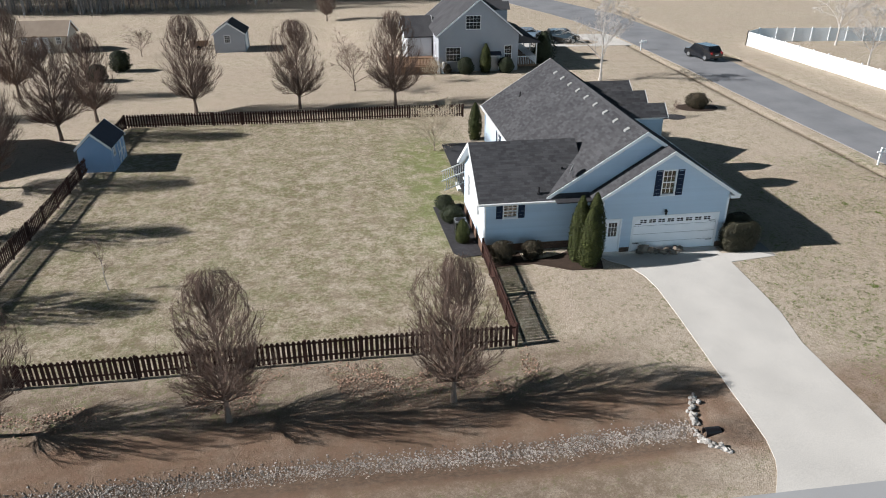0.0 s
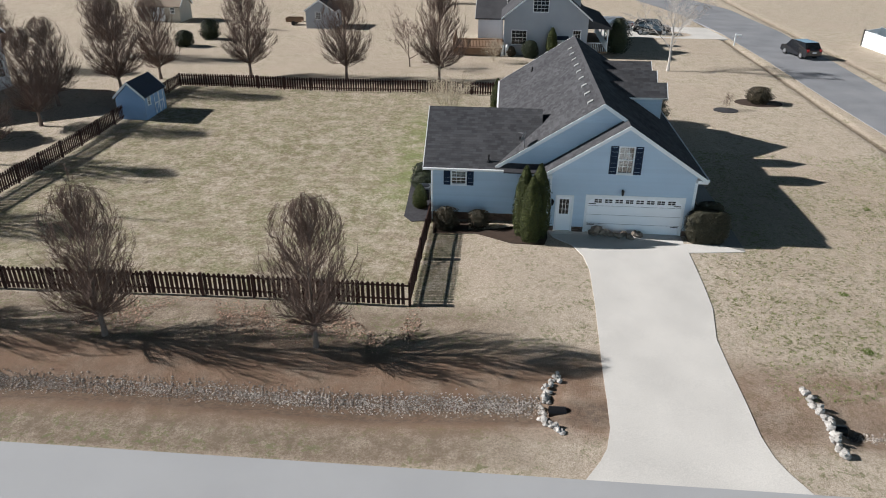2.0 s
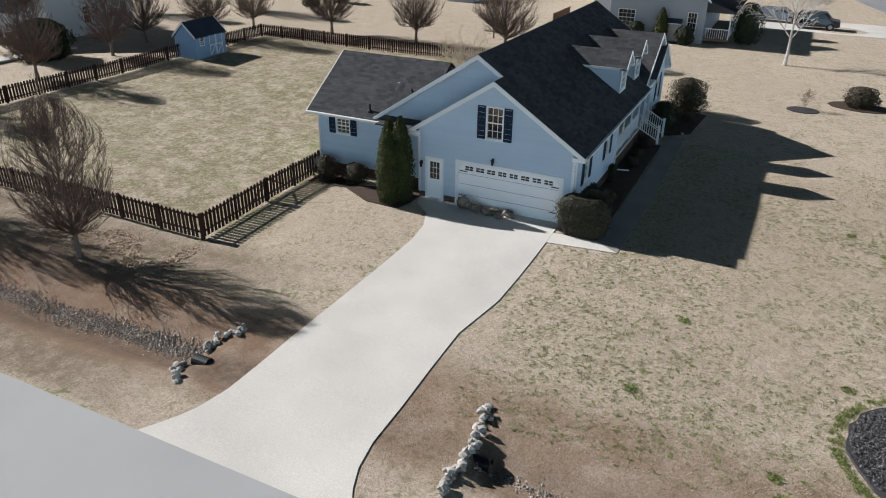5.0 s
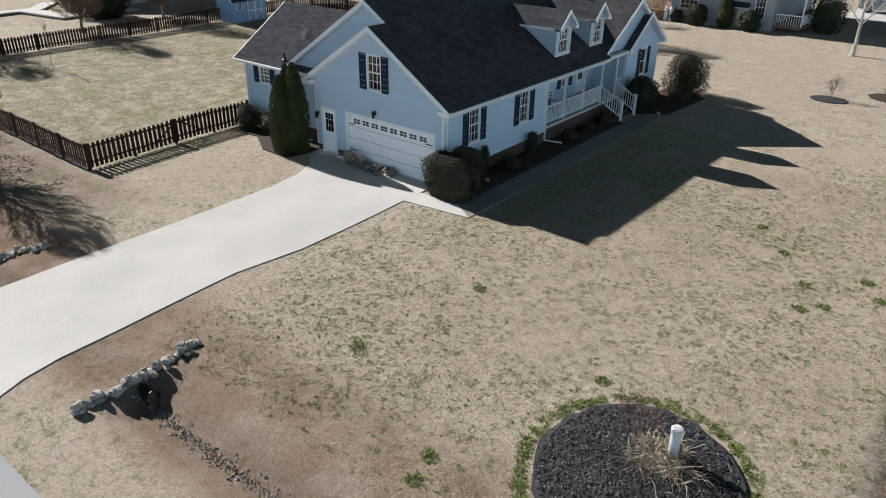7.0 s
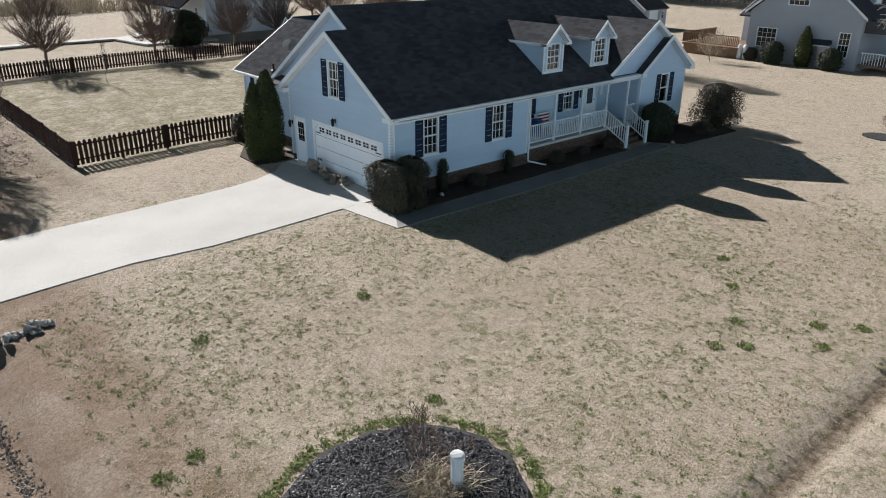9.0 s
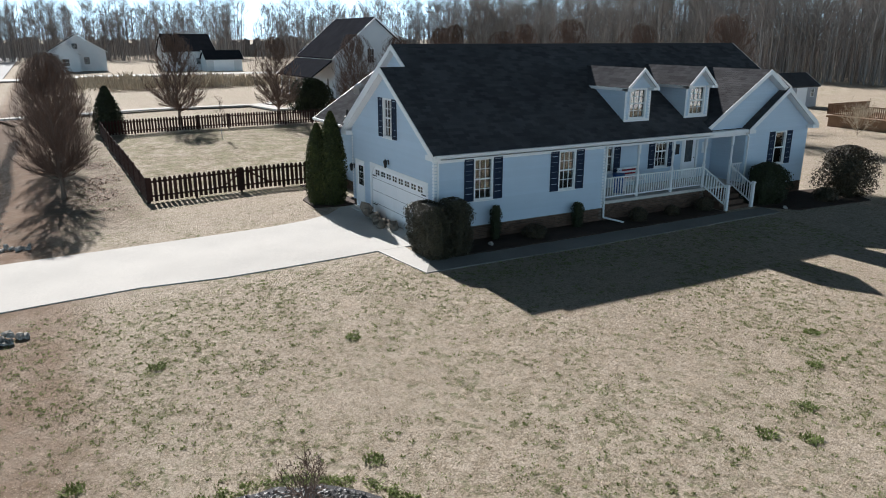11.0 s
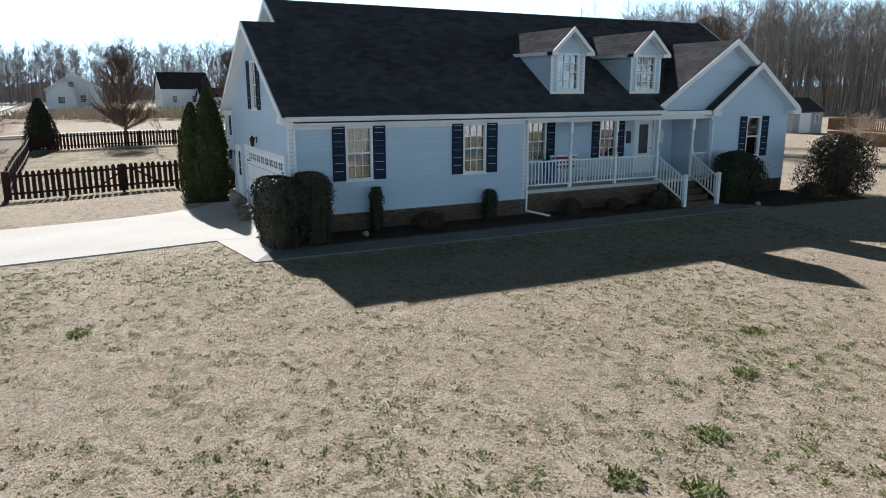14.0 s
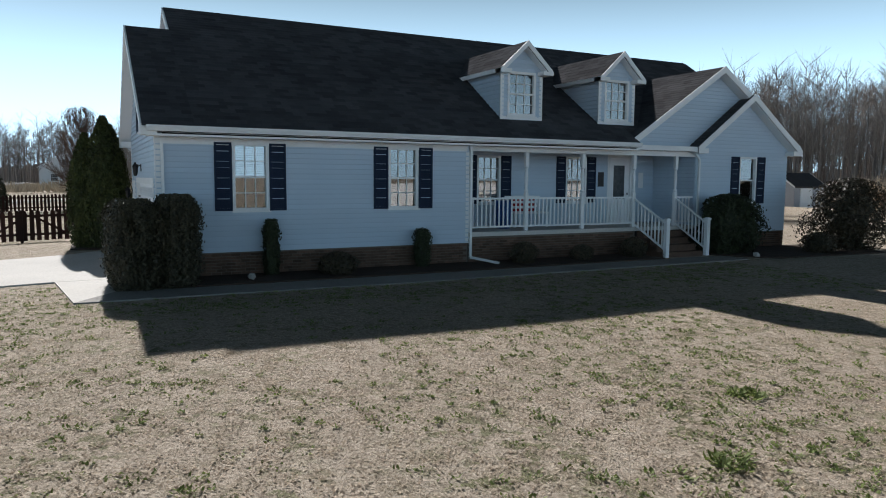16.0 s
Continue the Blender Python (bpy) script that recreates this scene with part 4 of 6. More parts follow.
# ---- fence ----
def picket_fence(name, a, b, label, gate=None):
    a, b = Vector((*a, 0)), Vector((*b, 0))
    d = (b - a).normalized()
    side = Vector((-d.y, d.x, 0))
    base = thing(name, (a.x, a.y, ground_z(a.x, a.y)), label, "fence", "yard fence")
    length = (b - a).length
    turn = Matrix(((d.x, side.x, 0), (d.y, side.y, 0), (0, 0, 1))).to_4x4()

    def spot(s, off=0.0):
        p = a + d * s + side * off
        return Matrix.Translation((p.x, p.y, ground_z(p.x, p.y))) @ turn

    w = 0.074
    picket = Shape().prism([(-w, 0, 0.06), (w, 0, 0.06), (w, 0, 1.08), (w * 0.45, 0, 1.16), (-w * 0.45, 0, 1.16), (-w, 0, 1.08)], (0, 0.019, 0)).mesh("picket", FENCEW)
    post = Shape().box(-0.05, 0.05, -0.05, 0.05, -0.1, 1.18).mesh("post", FENCEW)
    n = int(length / 2.44) + 1
    for i in range(n + 1):
        ob = part("post", post, FENCEW, base)
        ob.matrix_world = spot(length * i / n)
    for i in range(n):
        for z in (0.25, 0.92):
            p, q = spot(length * i / n, 0.035).translation, spot(length * (i + 1) / n, 0.035).translation
            up = Vector((0, 0, z))
            r = Shape()
            t = Vector((0, 0, 0.085))
            r.prism([p + up, q + up, q + up + t, p + up + t], side * 0.035)
            part("rail", r, FENCEW, base)
    k = int(length / 0.222)
    rng = random.Random(len(name) + int(length))
    for i in range(k):
        ob = part("picket", picket, FENCEW, base)
        ob.matrix_world = spot(0.09 + i * 0.222 + rng.uniform(-0.006, 0.006), -0.02) @ pose(0, 0, rng.uniform(-0.015, 0.015), 0, rng.uniform(-0.8, 0.8), 0)
    if gate:
        for s0, s1, z0, z1 in gate:
            p, q = spot(s0, 0.075).translation + Vector((0, 0, z0)), spot(s1, 0.075).translation + Vector((0, 0, z1))
            t = Vector((0, 0, 0.09))
            part("gate_brace", Shape().prism([p, q, q + t, p + t], side * 0.03), FENCEW, base)
    return base


picket_fence("picket_fence", (-39.3, -7.75), (-13.62, -7.6), "dark brown stained picket fence along the ditch")
picket_fence("picket_fence", (-13.62, -7.55), (-13.55, 0.85), "dark brown picket fence with a braced gate", gate=[(3.2, 4.4, 0.2, 0.95), (4.5, 5.7, 0.95, 0.2)])
picket_fence("picket_fence", (-39.2, 28.05), (-39.35, -7.7), "dark brown picket fence beside the neighbouring yard")
picket_fence("picket_fence", (-10.2, 27.8), (-39.15, 28.1), "dark brown picket fence closing the back yard")


# ---- bare trees ----
def bare_tree_shape(rng, height=6.2, spread=1.7, clear=0.75, limbs=15, density=1.0, ovate=True, twig=0.008, trunk_r=0.085):
    """Wood of a leafless tree at the origin: a trunk shape and a crown shape."""
    trunk, crown = Shape(), Shape()
    p, r = Vector((0, 0, -0.1)), trunk_r
    nodes = []
    steps = 7
    lean = Vector((rng.uniform(-0.05, 0.05), rng.uniform(-0.05, 0.05), 0))
    for i in range(steps):
        q = p + Vector((rng.uniform(-0.05, 0.05), rng.uniform(-0.05, 0.05), height * 0.8 / steps)) + lean * 0.3
        r2 = trunk_r * (1 - (i + 1) / steps * 0.85)
        trunk.tube(p, q, r * (1.35 if i == 0 else 1), r2, 7, False)
        nodes.append((p, q, r2))
        p, r = q, r2

    stray = 0.07 if ovate else 0.13

    def wander(start, way, length, r, level):
        pts = [start]
        k = (4, 3, 2, 1)[level]
        for i in range(k):
            up = Vector((0, 0, 0.22 if level < 2 else 0.15))
            way = (way + up * (0.42 if ovate else 0.15) + Vector((rng.gauss(0, stray), rng.gauss(0, stray), rng.gauss(0, 0.06)))).normalized()
            pts.append(pts[-1] + way * length / k)
        sides = 5 if level == 0 else (4 if level == 1 else 3)
        for i in range(k):
            a, b = r * (1 - i / k * 0.75), r * (1 - (i + 1) / k * 0.75)
            crown.tube(pts[i], pts[i + 1], max(a, twig * 0.8), max(b, twig * 0.5), sides, False)
        if level < 3:
            number = int((7, 6, 3)[level] * density + rng.random())
            for j in range(number):
                t = rng.uniform(0.2, 1.0) if level else rng.uniform(0.15, 1.0)
                i = min(k - 1, int(t * k))
                at = pts[i].lerp(pts[i + 1], t * k - i)
                along = (pts[i + 1] - pts[i]).normalized()
                side = along.orthogonal().normalized()
                side.rotate(Matrix.Rotation(rng.uniform(0, 2 * math.pi), 3, along))
                w = (along * 0.9 + side * (rng.uniform(0.3, 0.65) if ovate else rng.uniform(0.5, 0.95))).normalized()
                wander(at, w, length * (rng.uniform(0.45, 0.7) if ovate else rng.uniform(0.38, 0.6)) * (1.15 - 0.5 * t), r * 0.55, level + 1)

    for i in range(limbs):
        t = (i + rng.random()) / limbs
        z = clear + (height * 0.8 - clear) * t
        k = min(steps - 1, int(max(0.0, z) / (height * 0.8) * steps))
        a, b, rr = nodes[k]
        at = a.lerp(b, min(1, max(0, (z - a.z) / (b.z - a.z))))
        ang = i * 2.4 + rng.uniform(-0.4, 0.4)
        shape = math.sin(math.pi * min(1, 0.36 + 0.6 * t)) ** 0.8
        way = Vector((math.cos(ang), math.sin(ang), (1.25 if ovate else 0.6) + 1.6 * t)).normalized()
        reach = spread * height * 0.46 * (1 - 0.64 * t) * (0.75 + 0.25 * min(1, t / 0.12)) if ovate else spread * shape * 1.45 + height * 0.13
        wander(at, way, max(0.6, reach * rng.uniform(0.85, 1.1)), rr * 0.5 + 0.006, 0)
    return trunk, crown


def make_tree(name, shapes, at, label, size=1.0, turn=0.0, bark=None, group="", wide=1.0, category="tree"):
    base = thing(name, (0, 0, 0), label, category, group)
    part("trunk", shapes[0], None, base)
    part("crown", shapes[1], None, base)
    base.matrix_world = Matrix.Translation((at[0], at[1], ground_z(*at[:2]))) @ pose(0, 0, 0, 0, 0, turn) @ Matrix.Diagonal((size * wide, size * wide, size, 1))
    return base


def tree_meshes(seed, bark=None, twigs=None, **kw):
    a, b = bare_tree_shape(random.Random(seed), **kw)
    return a.mesh("trunk", bark or BARK), b.mesh("crown", twigs or TWIG)


def pear_shape(rng, height=6.5, half=2.05, clear=1.15, limbs=92):
    """A leafless upright oval tree: limbs that sweep out of the trunk and up to an egg-shaped outline, filled with fine twigs."""
    trunk, crown = Shape(), Shape()
    top = height * 0.72
    line = [Vector((rng.gauss(0, 0.03) * i * 0.5, rng.gauss(0, 0.03) * i * 0.5, -0.1 + (top + 0.1) * i / 7)) for i in range(8)]
    for i in range(7):
        trunk.tube(line[i], line[i + 1], 0.115 * (1 - i / 7.6) * (1.3 if i == 0 else 1), 0.115 * (1 - (i + 1) / 7.6), 7, False)

    def on_trunk(z):
        t = min(6.999, max(0.0, (z + 0.1) / (top + 0.1) * 7))
        return line[int(t)].lerp(line[int(t) + 1], t - int(t))

    def outline(z):
        q = min(1.0, max(0.0, (z - clear * 0.7) / (height - clear * 0.7)))
        return half * max(0.03, math.sin(math.pi * q ** 0.80)) ** 0.62

    def ribbon(a, b, w):
        side = (b - a).orthogonal().normalized()
        side.rotate(Matrix.Rotation(rng.uniform(0, 3.14), 3, (b - a).normalized()))
        k = len(crown.v)
        crown.v += [tuple(a - side * w), tuple(a + side * w), tuple(b + side * w * 0.5), tuple(b - side * w * 0.5)]
        crown.f.append((k, k + 1, k + 2, k + 3))

    def kept(p):
        r, lim = math.hypot(p.x, p.y), outline(p.z) * rng.uniform(0.94, 1.2)
        if r > lim:
            p = Vector((p.x * lim / r, p.y * lim / r, p.z + (r - lim) * 0.8))
        p.z = min(p.z, height * rng.uniform(0.97, 1.02))
        return p

    for i in range(limbs):
        z = clear + (height * 0.97 - clear) * ((i + rng.random()) / limbs) ** 0.85
        r, ang = outline(z) * rng.uniform(0.6, 1.0), i * 2.4 + rng.uniform(-0.5, 0.5)
        out = Vector((math.cos(ang), math.sin(ang), 0))
        start = on_trunk(max(clear * rng.uniform(0.75, 1.15), min(top, z - r * rng.uniform(1.2, 1.9))))
        end = out * r + Vector((0, 0, z))
        bend = start.lerp(end, 0.5) + out * r * rng.uniform(-0.05, 0.17) - Vector((0, 0, (end.z - start.z) * 0.07)) + Vector((rng.gauss(0, 0.12), rng.gauss(0, 0.12), 0))
        pts = [start * (1 - t) ** 2 + bend * 2 * t * (1 - t) + end * t * t for t in (0, 0.22, 0.45, 0.7, 1)]
        thick = 0.018 + 0.014 * (1 - z / height)
        for j in range(4):
            crown.tube(pts[j], pts[j + 1], thick * (1 - j * 0.21), thick * (0.79 - j * 0.2), 4, False)
        for _ in range(10):
            t = rng.uniform(0.18, 1.0) * 3.999
            at = pts[int(t)].lerp(pts[int(t) + 1], t - int(t))
            way = ((pts[int(t) + 1] - pts[int(t)]).normalized() + Vector((rng.gauss(0, 0.42), rng.gauss(0, 0.42), rng.gauss(0.25, 0.25)))).normalized()
            tip = kept(at + way * rng.uniform(0.35, 1.1))
            mid = at.lerp(tip, 0.5) + Vector((rng.gauss(0, 0.03), rng.gauss(0, 0.03), -0.02))
            crown.tube(at, mid, 0.009, 0.0075, 3, False).tube(mid, tip, 0.0075, 0.005, 3, False)
            for _ in range(8):
                b = at.lerp(tip, rng.uniform(0.1, 1.0))
                w = (way + Vector((rng.gauss(0, 0.5), rng.gauss(0, 0.5), rng.gauss(0.3, 0.3)))).normalized()
                ribbon(b, kept(b + w * rng.uniform(0.18, 0.5)), 0.007)
    return trunk.mesh("trunk", BARK), crown.mesh("crown", TWIG)


PEAR = [pear_shape(random.Random(k)) for k in (1, 2, 5)]
for i, (x, y, size) in enumerate(((-25.85, -10.95, 1.0), (-17.0, -10.95, 1.0), (-34.7, -10.6, 0.98))):
    make_tree("pear_tree", PEAR[i], (x, y), "leafless oval pear tree beside the ditch", size, 40 * i, group="trees along the ditch")
for i, (x, y, size) in enumerate(((-34.1, 32.5, 1.3), (-24.75, 32.5, 1.22), (-15.9, 32.5, 1.3), (-42.2, 30.6, 1.15), (-43.6, 25.7, 1.25), (-46.4, 20.6, 1.08), (-44.6, 15.2, 1.1), (-43.6, 7.3, 1.1), (-44.2, -1.2, 1.15))):
    make_tree("pear_tree", PEAR[i % 3], (x, y), "leafless oval pear tree behind the picket fence", size, 70 * i + 20, group="trees behind the fence", wide=1.05)
for i, (x, y, size) in enumerate(((-22.6, 86.0, 0.9), (-60.0, 33.0, 1.25), (-64.0, 27.0, 1.2), (-52.0, 40.0, 1.3))):
    make_tree("pear_tree", PEAR[(i + 1) % 3], (x, y), "leafless oval tree on a neighbouring lawn", size, 50 * i, group="neighbouring trees")
BIRCH = tree_meshes(11, PALEBARK, PALEBARK, height=8.2, limbs=9, density=1.2, spread=2.3, clear=1.6, ovate=False, twig=0.016, trunk_r=0.14)
make_tree("pale_tree", BIRCH, (6.65, 39.6), "leafless pale-barked tree on the lawn", 1.0, 30)
SAPLING = tree_meshes(12, PALEBARK, TWIG, height=3.0, limbs=8, density=0.6, spread=0.6, clear=1.0, twig=0.006, trunk_r=0.03)
make_tree("sapling", SAPLING, (-33.2, 0.0), "thin leafless sapling in the back yard", 1.0, 0, category="tree")
SMALLBARE = tree_meshes(13, BARK, TWIG, height=3.6, limbs=12, density=0.9, spread=1.9, clear=0.7, ovate=False, twig=0.009, trunk_r=0.07)
make_tree("small_tree", SMALLBARE, (-19.5, 38.7), "small leafless spreading tree", 1.1, 0)
make_tree("small_tree", SMALLBARE, (-45.9, 63.0), "small leafless spreading tree", 0.8, 100)
for x, y, k in ((43.9, 54.0, 0.95), (39.3, 41.3, 0.8)):
    make_tree("pale_tree", BIRCH, (x, y), "leafless pale tree behind the white fence", k, 40 * x, group="trees behind the white fence")
TWIGBUSH = tree_meshes(14, BARK, STRAW, height=2.2, limbs=26, density=0.8, spread=1.4, clear=0.05, ovate=False, twig=0.007, trunk_r=0.03)
make_tree("bare_bush", TWIGBUSH, (-13.9, 18.8), "pale leafless bush near the back fence", 1.25, 0, category="bush")
make_tree("bare_bush", TWIGBUSH, (-10.9, 41.6), "pale leafless bush below the neighbour's deck", 0.8, 60, category="bush")
BEDBUSH = tree_meshes(15, BARK, TWIG, height=1.3, limbs=12, density=0.7, spread=0.5, clear=0.1, ovate=False, twig=0.005, trunk_r=0.015)
make_tree("bare_bush", BEDBUSH, (12.2, -8.5), "thin leafless shrub in the mulch bed", 1.0, 0, category="bush")
make_tree("bare_bush", BEDBUSH, (8.5, 25.0), "thin leafless shrub in a small bed", 0.9, 90, category="bush")


# ---- leafy shrubs ----
def leafy(rng, n, size, shape, leaf=0.05, core=True, shell=0.75):
    """Leaves on and in a form: shape(u, v) gives the radius factor for a height 0..1 and an angle; size: half width x, y and height."""
    sh = Shape()
    for _ in range(n):
        t = rng.random()
        a = rng.uniform(0, 2 * math.pi)
        r = shape(t, a) * (shell + (1 - shell) * rng.random() ** 0.5) * rng.uniform(0.9, 1.04) * (1.12 if rng.random() < 0.1 else 1)
        p = Vector((size[0] * r * math.cos(a), size[1] * r * math.sin(a), size[2] * t))
        d = Vector((math.cos(a) / size[0], math.sin(a) / size[1], (t - 0.45) * 1.6 / size[2] * 2)).normalized()
        d = (d + Vector((rng.gauss(0, 0.45), rng.gauss(0, 0.45), rng.gauss(0, 0.45)))).normalized()
        u = d.orthogonal().normalized()
        u.rotate(Matrix.Rotation(rng.uniform(0, 6.28), 3, d))
        w = d.cross(u)
        k, s = len(sh.v), leaf * rng.uniform(0.6, 1.3)
        sh.v += [tuple(p - u * s), tuple(p + w * s * 0.5 + d * s * 0.2), tuple(p + u * s), tuple(p - w * s * 0.5 + d * s * 0.2)]
        sh.f.append((k, k + 1, k + 2, k + 3))
    body = Shape()
    rings, sides = 9, 14
    prof = []
    for j in range(rings):
        t = j / (rings - 1)
        for k in range(sides):
            a = 2 * math.pi * k / sides
            r = shape(min(0.985, max(0.015, t)), a) * shell * 0.93 * rng.uniform(0.93, 1.05)
            body.v.append((size[0] * r * math.cos(a), size[1] * r * math.sin(a), size[2] * (0.03 + t * 0.93)))
    for j in range(rings - 1):
        body.f += [(j * sides + k, j * sides + (k + 1) % sides, (j + 1) * sides + (k + 1) % sides, (j + 1) * sides + k) for k in range(sides)]
    body.f.append(tuple(range((rings - 1) * sides, rings * sides)))
    return sh, body


def dome(t, a):
    return math.sqrt(max(0.0, 1 - (2 * max(t, 0.28) - 0.9) ** 2 / 1.25)) * (0.9 + 0.1 * math.sin(3 * a + 7 * t)) * (0.7 + 0.3 * min(1, t / 0.25))


def ragged(t, a):
    n = noise.noise(Vector((1.7 * math.cos(a), 1.7 * math.sin(a), 2.6 * t))) + 0.5 * noise.noise(Vector((4.5 * math.cos(a), 4.5 * math.sin(a), 6 * t + 3)))
    return dome(t, a) * (0.92 + 0.42 * n)


def cone(t, a):
    return (min(1, t / 0.12) * 0.3 + 0.7) * max(0.02, 1 - max(0, t - 0.12) ** 1.55 * 1.08) * (1 + 0.06 * math.sin(9 * a + 20 * t))


def column(t, a):
    return min(1, 0.75 + t * 1.4) * max(0.04, 1 - max(0, t - 0.35) ** 2.2 * 2.3) * (1 + 0.05 * math.sin(7 * a + 12 * t))


def squared(t, a):
    k = 1 / max(abs(math.cos(a)), abs(math.sin(a)))
    edge = min(1.0, (1 - t) / 0.2) ** 0.5
    return min(1.22, k) * (0.5 + 0.5 * edge) * (0.8 + 0.2 * min(1, t / 0.3)) * (1 + 0.16 * noise.noise(Vector((2.6 * math.cos(a), 2.6 * math.sin(a), 3 * t))) + 0.14 * noise.noise(Vector((7 * math.cos(a), 7 * math.sin(a), 7 * t))))


def shrub(name, at, size, shape, n, mat, label, category="bush", leaf=0.05, group="", seed=1, sub=True, shell=0.75, turn=0):
    rng = random.Random(seed)
    base = thing(name, (0, 0, 0), label, category, group)
    leaves, body = leafy(rng, n, size, shape, leaf, shell=shell)
    part("foliage", leaves, mat, base)
    part("inner_growth", body, mat, base)
    part("stem", Shape().tube((0, 0, -0.15), (0, 0, size[2] * 0.35), 0.05, 0.03, 6), BARK, base)
    base.matrix_world = Matrix.Translation((at[0], at[1], ground_z(*at))) @ pose(0, 0, 0, 0, 0, turn)
    return base


for i, (x, y, h, r) in enumerate(((-8.55, -0.55, 3.75, 0.58), (-7.85, -0.75, 3.95, 0.62), (-8.2, -1.25, 3.45, 0.56))):
    shrub("arborvitae", (x, y), (r, r, h), column, 6500, ARBOR, "tall pointed green arborvitae beside the side door", "tree", 0.055, "arborvitae clump", i)
shrub("hedge", (0.72, -0.55), (1.0, 0.48, 1.72), squared, 19000, LEAF_H, "clipped brownish hedge at the garage corner", "hedge", 0.036, "corner hedge", 21, shell=0.78)
shrub("hedge", (0.95, 0.25), (0.66, 0.42, 1.82), squared, 12000, LEAF_H, "clipped dark hedge beside the front wall", "hedge", 0.036, "corner hedge", 22, shell=0.78)
shrub("evergreen_shrub", (0.95, 15.9), (0.95, 1.25, 1.75), ragged, 7000, LEAF, "dense dark evergreen shrub beside the porch steps", leaf=0.055, seed=23)
shrub("evergreen_shrub", (1.6, 20.6), (1.55, 1.55, 2.25), ragged, 9000, LEAF_B, "large open bronze-green shrub at the house corner", leaf=0.055, seed=24, shell=0.42)
shrub("arborvitae", (-10.3, 21.3), (0.55, 0.55, 3.0), column, 2500, ARBOR, "pointed green arborvitae at the back corner", "tree", 0.07, seed=25)
shrub("arborvitae", (-41.3, -7.0), (1.25, 1.25, 3.6), cone, 5000, LEAF, "dark conical evergreen beyond the fence corner", "tree", 0.09, seed=26)
shrub("evergreen_shrub", (-48.5, 12.0), (2.4, 2.4, 3.2), ragged, 6000, LEAF, "large dark evergreen beside the neighbouring house", leaf=0.12, seed=27)
shrub("evergreen_shrub", (-45.4, 51.5), (1.3, 1.3, 2.2), ragged, 2500, LEAF, "rounded evergreen shrub on the far lawn", leaf=0.11, seed=28)
shrub("evergreen_shrub", (-46.5, 46.5), (1.2, 1.2, 1.7), ragged, 2000, LEAF, "rounded evergreen shrub on the far lawn", leaf=0.11, seed=29)
shrub("evergreen_shrub", (12.0, 27.9), (1.3, 1.2, 1.35), ragged, 3500, LEAF_B, "low bronze shrub near the road", leaf=0.07, seed=30, shell=0.6)
shrub("evergreen_shrub", (-10.9, 0.2), (0.7, 0.55, 1.0), ragged, 3000, LEAF_B, "grey-brown shrub below the wing window", leaf=0.045, seed=31, shell=0.55)
shrub("evergreen_shrub", (-12.6, 0.1), (0.8, 0.6, 1.25), ragged, 3500, LEAF_B, "grey-brown shrub at the fence end", leaf=0.045, seed=32, shell=0.5)
for i, (x, y, r, h, m) in enumerate(((-14.35, 2.9, 0.42, 1.45, ARBOR), (-14.5, 6.0, 0.85, 1.0, LEAF), (-14.7, 7.9, 0.7, 0.9, LEAF))):
    shrub("evergreen_shrub", (x, y), (r, r, h), column if i == 0 else dome, 2500, m, "small green shrub along the wing wall", leaf=0.05, seed=33 + i)
for i, (x, y, r, h) in enumerate(((0.32, 2.3, 0.17, 1.25), (0.32, 6.0, 0.19, 0.95))):
    shrub("evergreen_shrub", (x, y), (r, r, h), squared, 1200, LEAF, "narrow upright dark shrub below a window", leaf=0.04, seed=40 + i)
for i, (x, y, r, h) in enumerate(((0.75, 3.7, 0.5, 0.5), (0.75, 8.7, 0.4, 0.55), (0.7, 10.6, 0.35, 0.4), (0.72, 12.4, 0.42, 0.55), (2.0, 18.6, 0.6, 0.6))):
    shrub("evergreen_shrub", (x, y), (r, r, h), dome, 1300, LEAF_B, "low rounded shrub in the front bed", leaf=0.045, seed=50 + i)
# neighbour's planting
for i, (x, y, r, h, f, m) in enumerate(((-7.1, 44.6, 1.0, 1.75, dome, LEAF), (-2.5, 44.7, 0.95, 1.65, dome, LEAF), (-4.8, 45.0, 0.62, 3.1, column, ARBOR), (2.7, 48.3, 1.6, 3.7, dome, LEAF), (-9.2, 45.1, 0.6, 1.0, dome, LEAF_B), (-12.2, 57.5, 0.8, 3.2, column, ARBOR))):
    shrub("evergreen_shrub", (x, y), (r, r, h), f, 2600, m, "rounded evergreen beside the grey house" if f is dome else "pointed evergreen beside the grey house", leaf=0.09, seed=60 + i)


# ---- beds, stones, ditch gravel ----
def bed(name, ring, mat, label, lift=0.03):
    sh = Shape()
    sh.prism([(x, y, ground_z(x, y) - 0.06) for x, y in ring], (0, 0, 0.06 + lift))
    return tagged(part(name, sh, mat), label, "planting bed", kind="structure")


def oval(cx, cy, rx, ry, n=40, rng=random.Random(8)):
    return [(cx + rx * math.cos(2 * math.pi * k / n) * (1 + rng.uniform(-0.03, 0.03)), cy + ry * math.sin(2 * math.pi * k / n) * (1 + rng.uniform(-0.03, 0.03))) for k in range(n)]


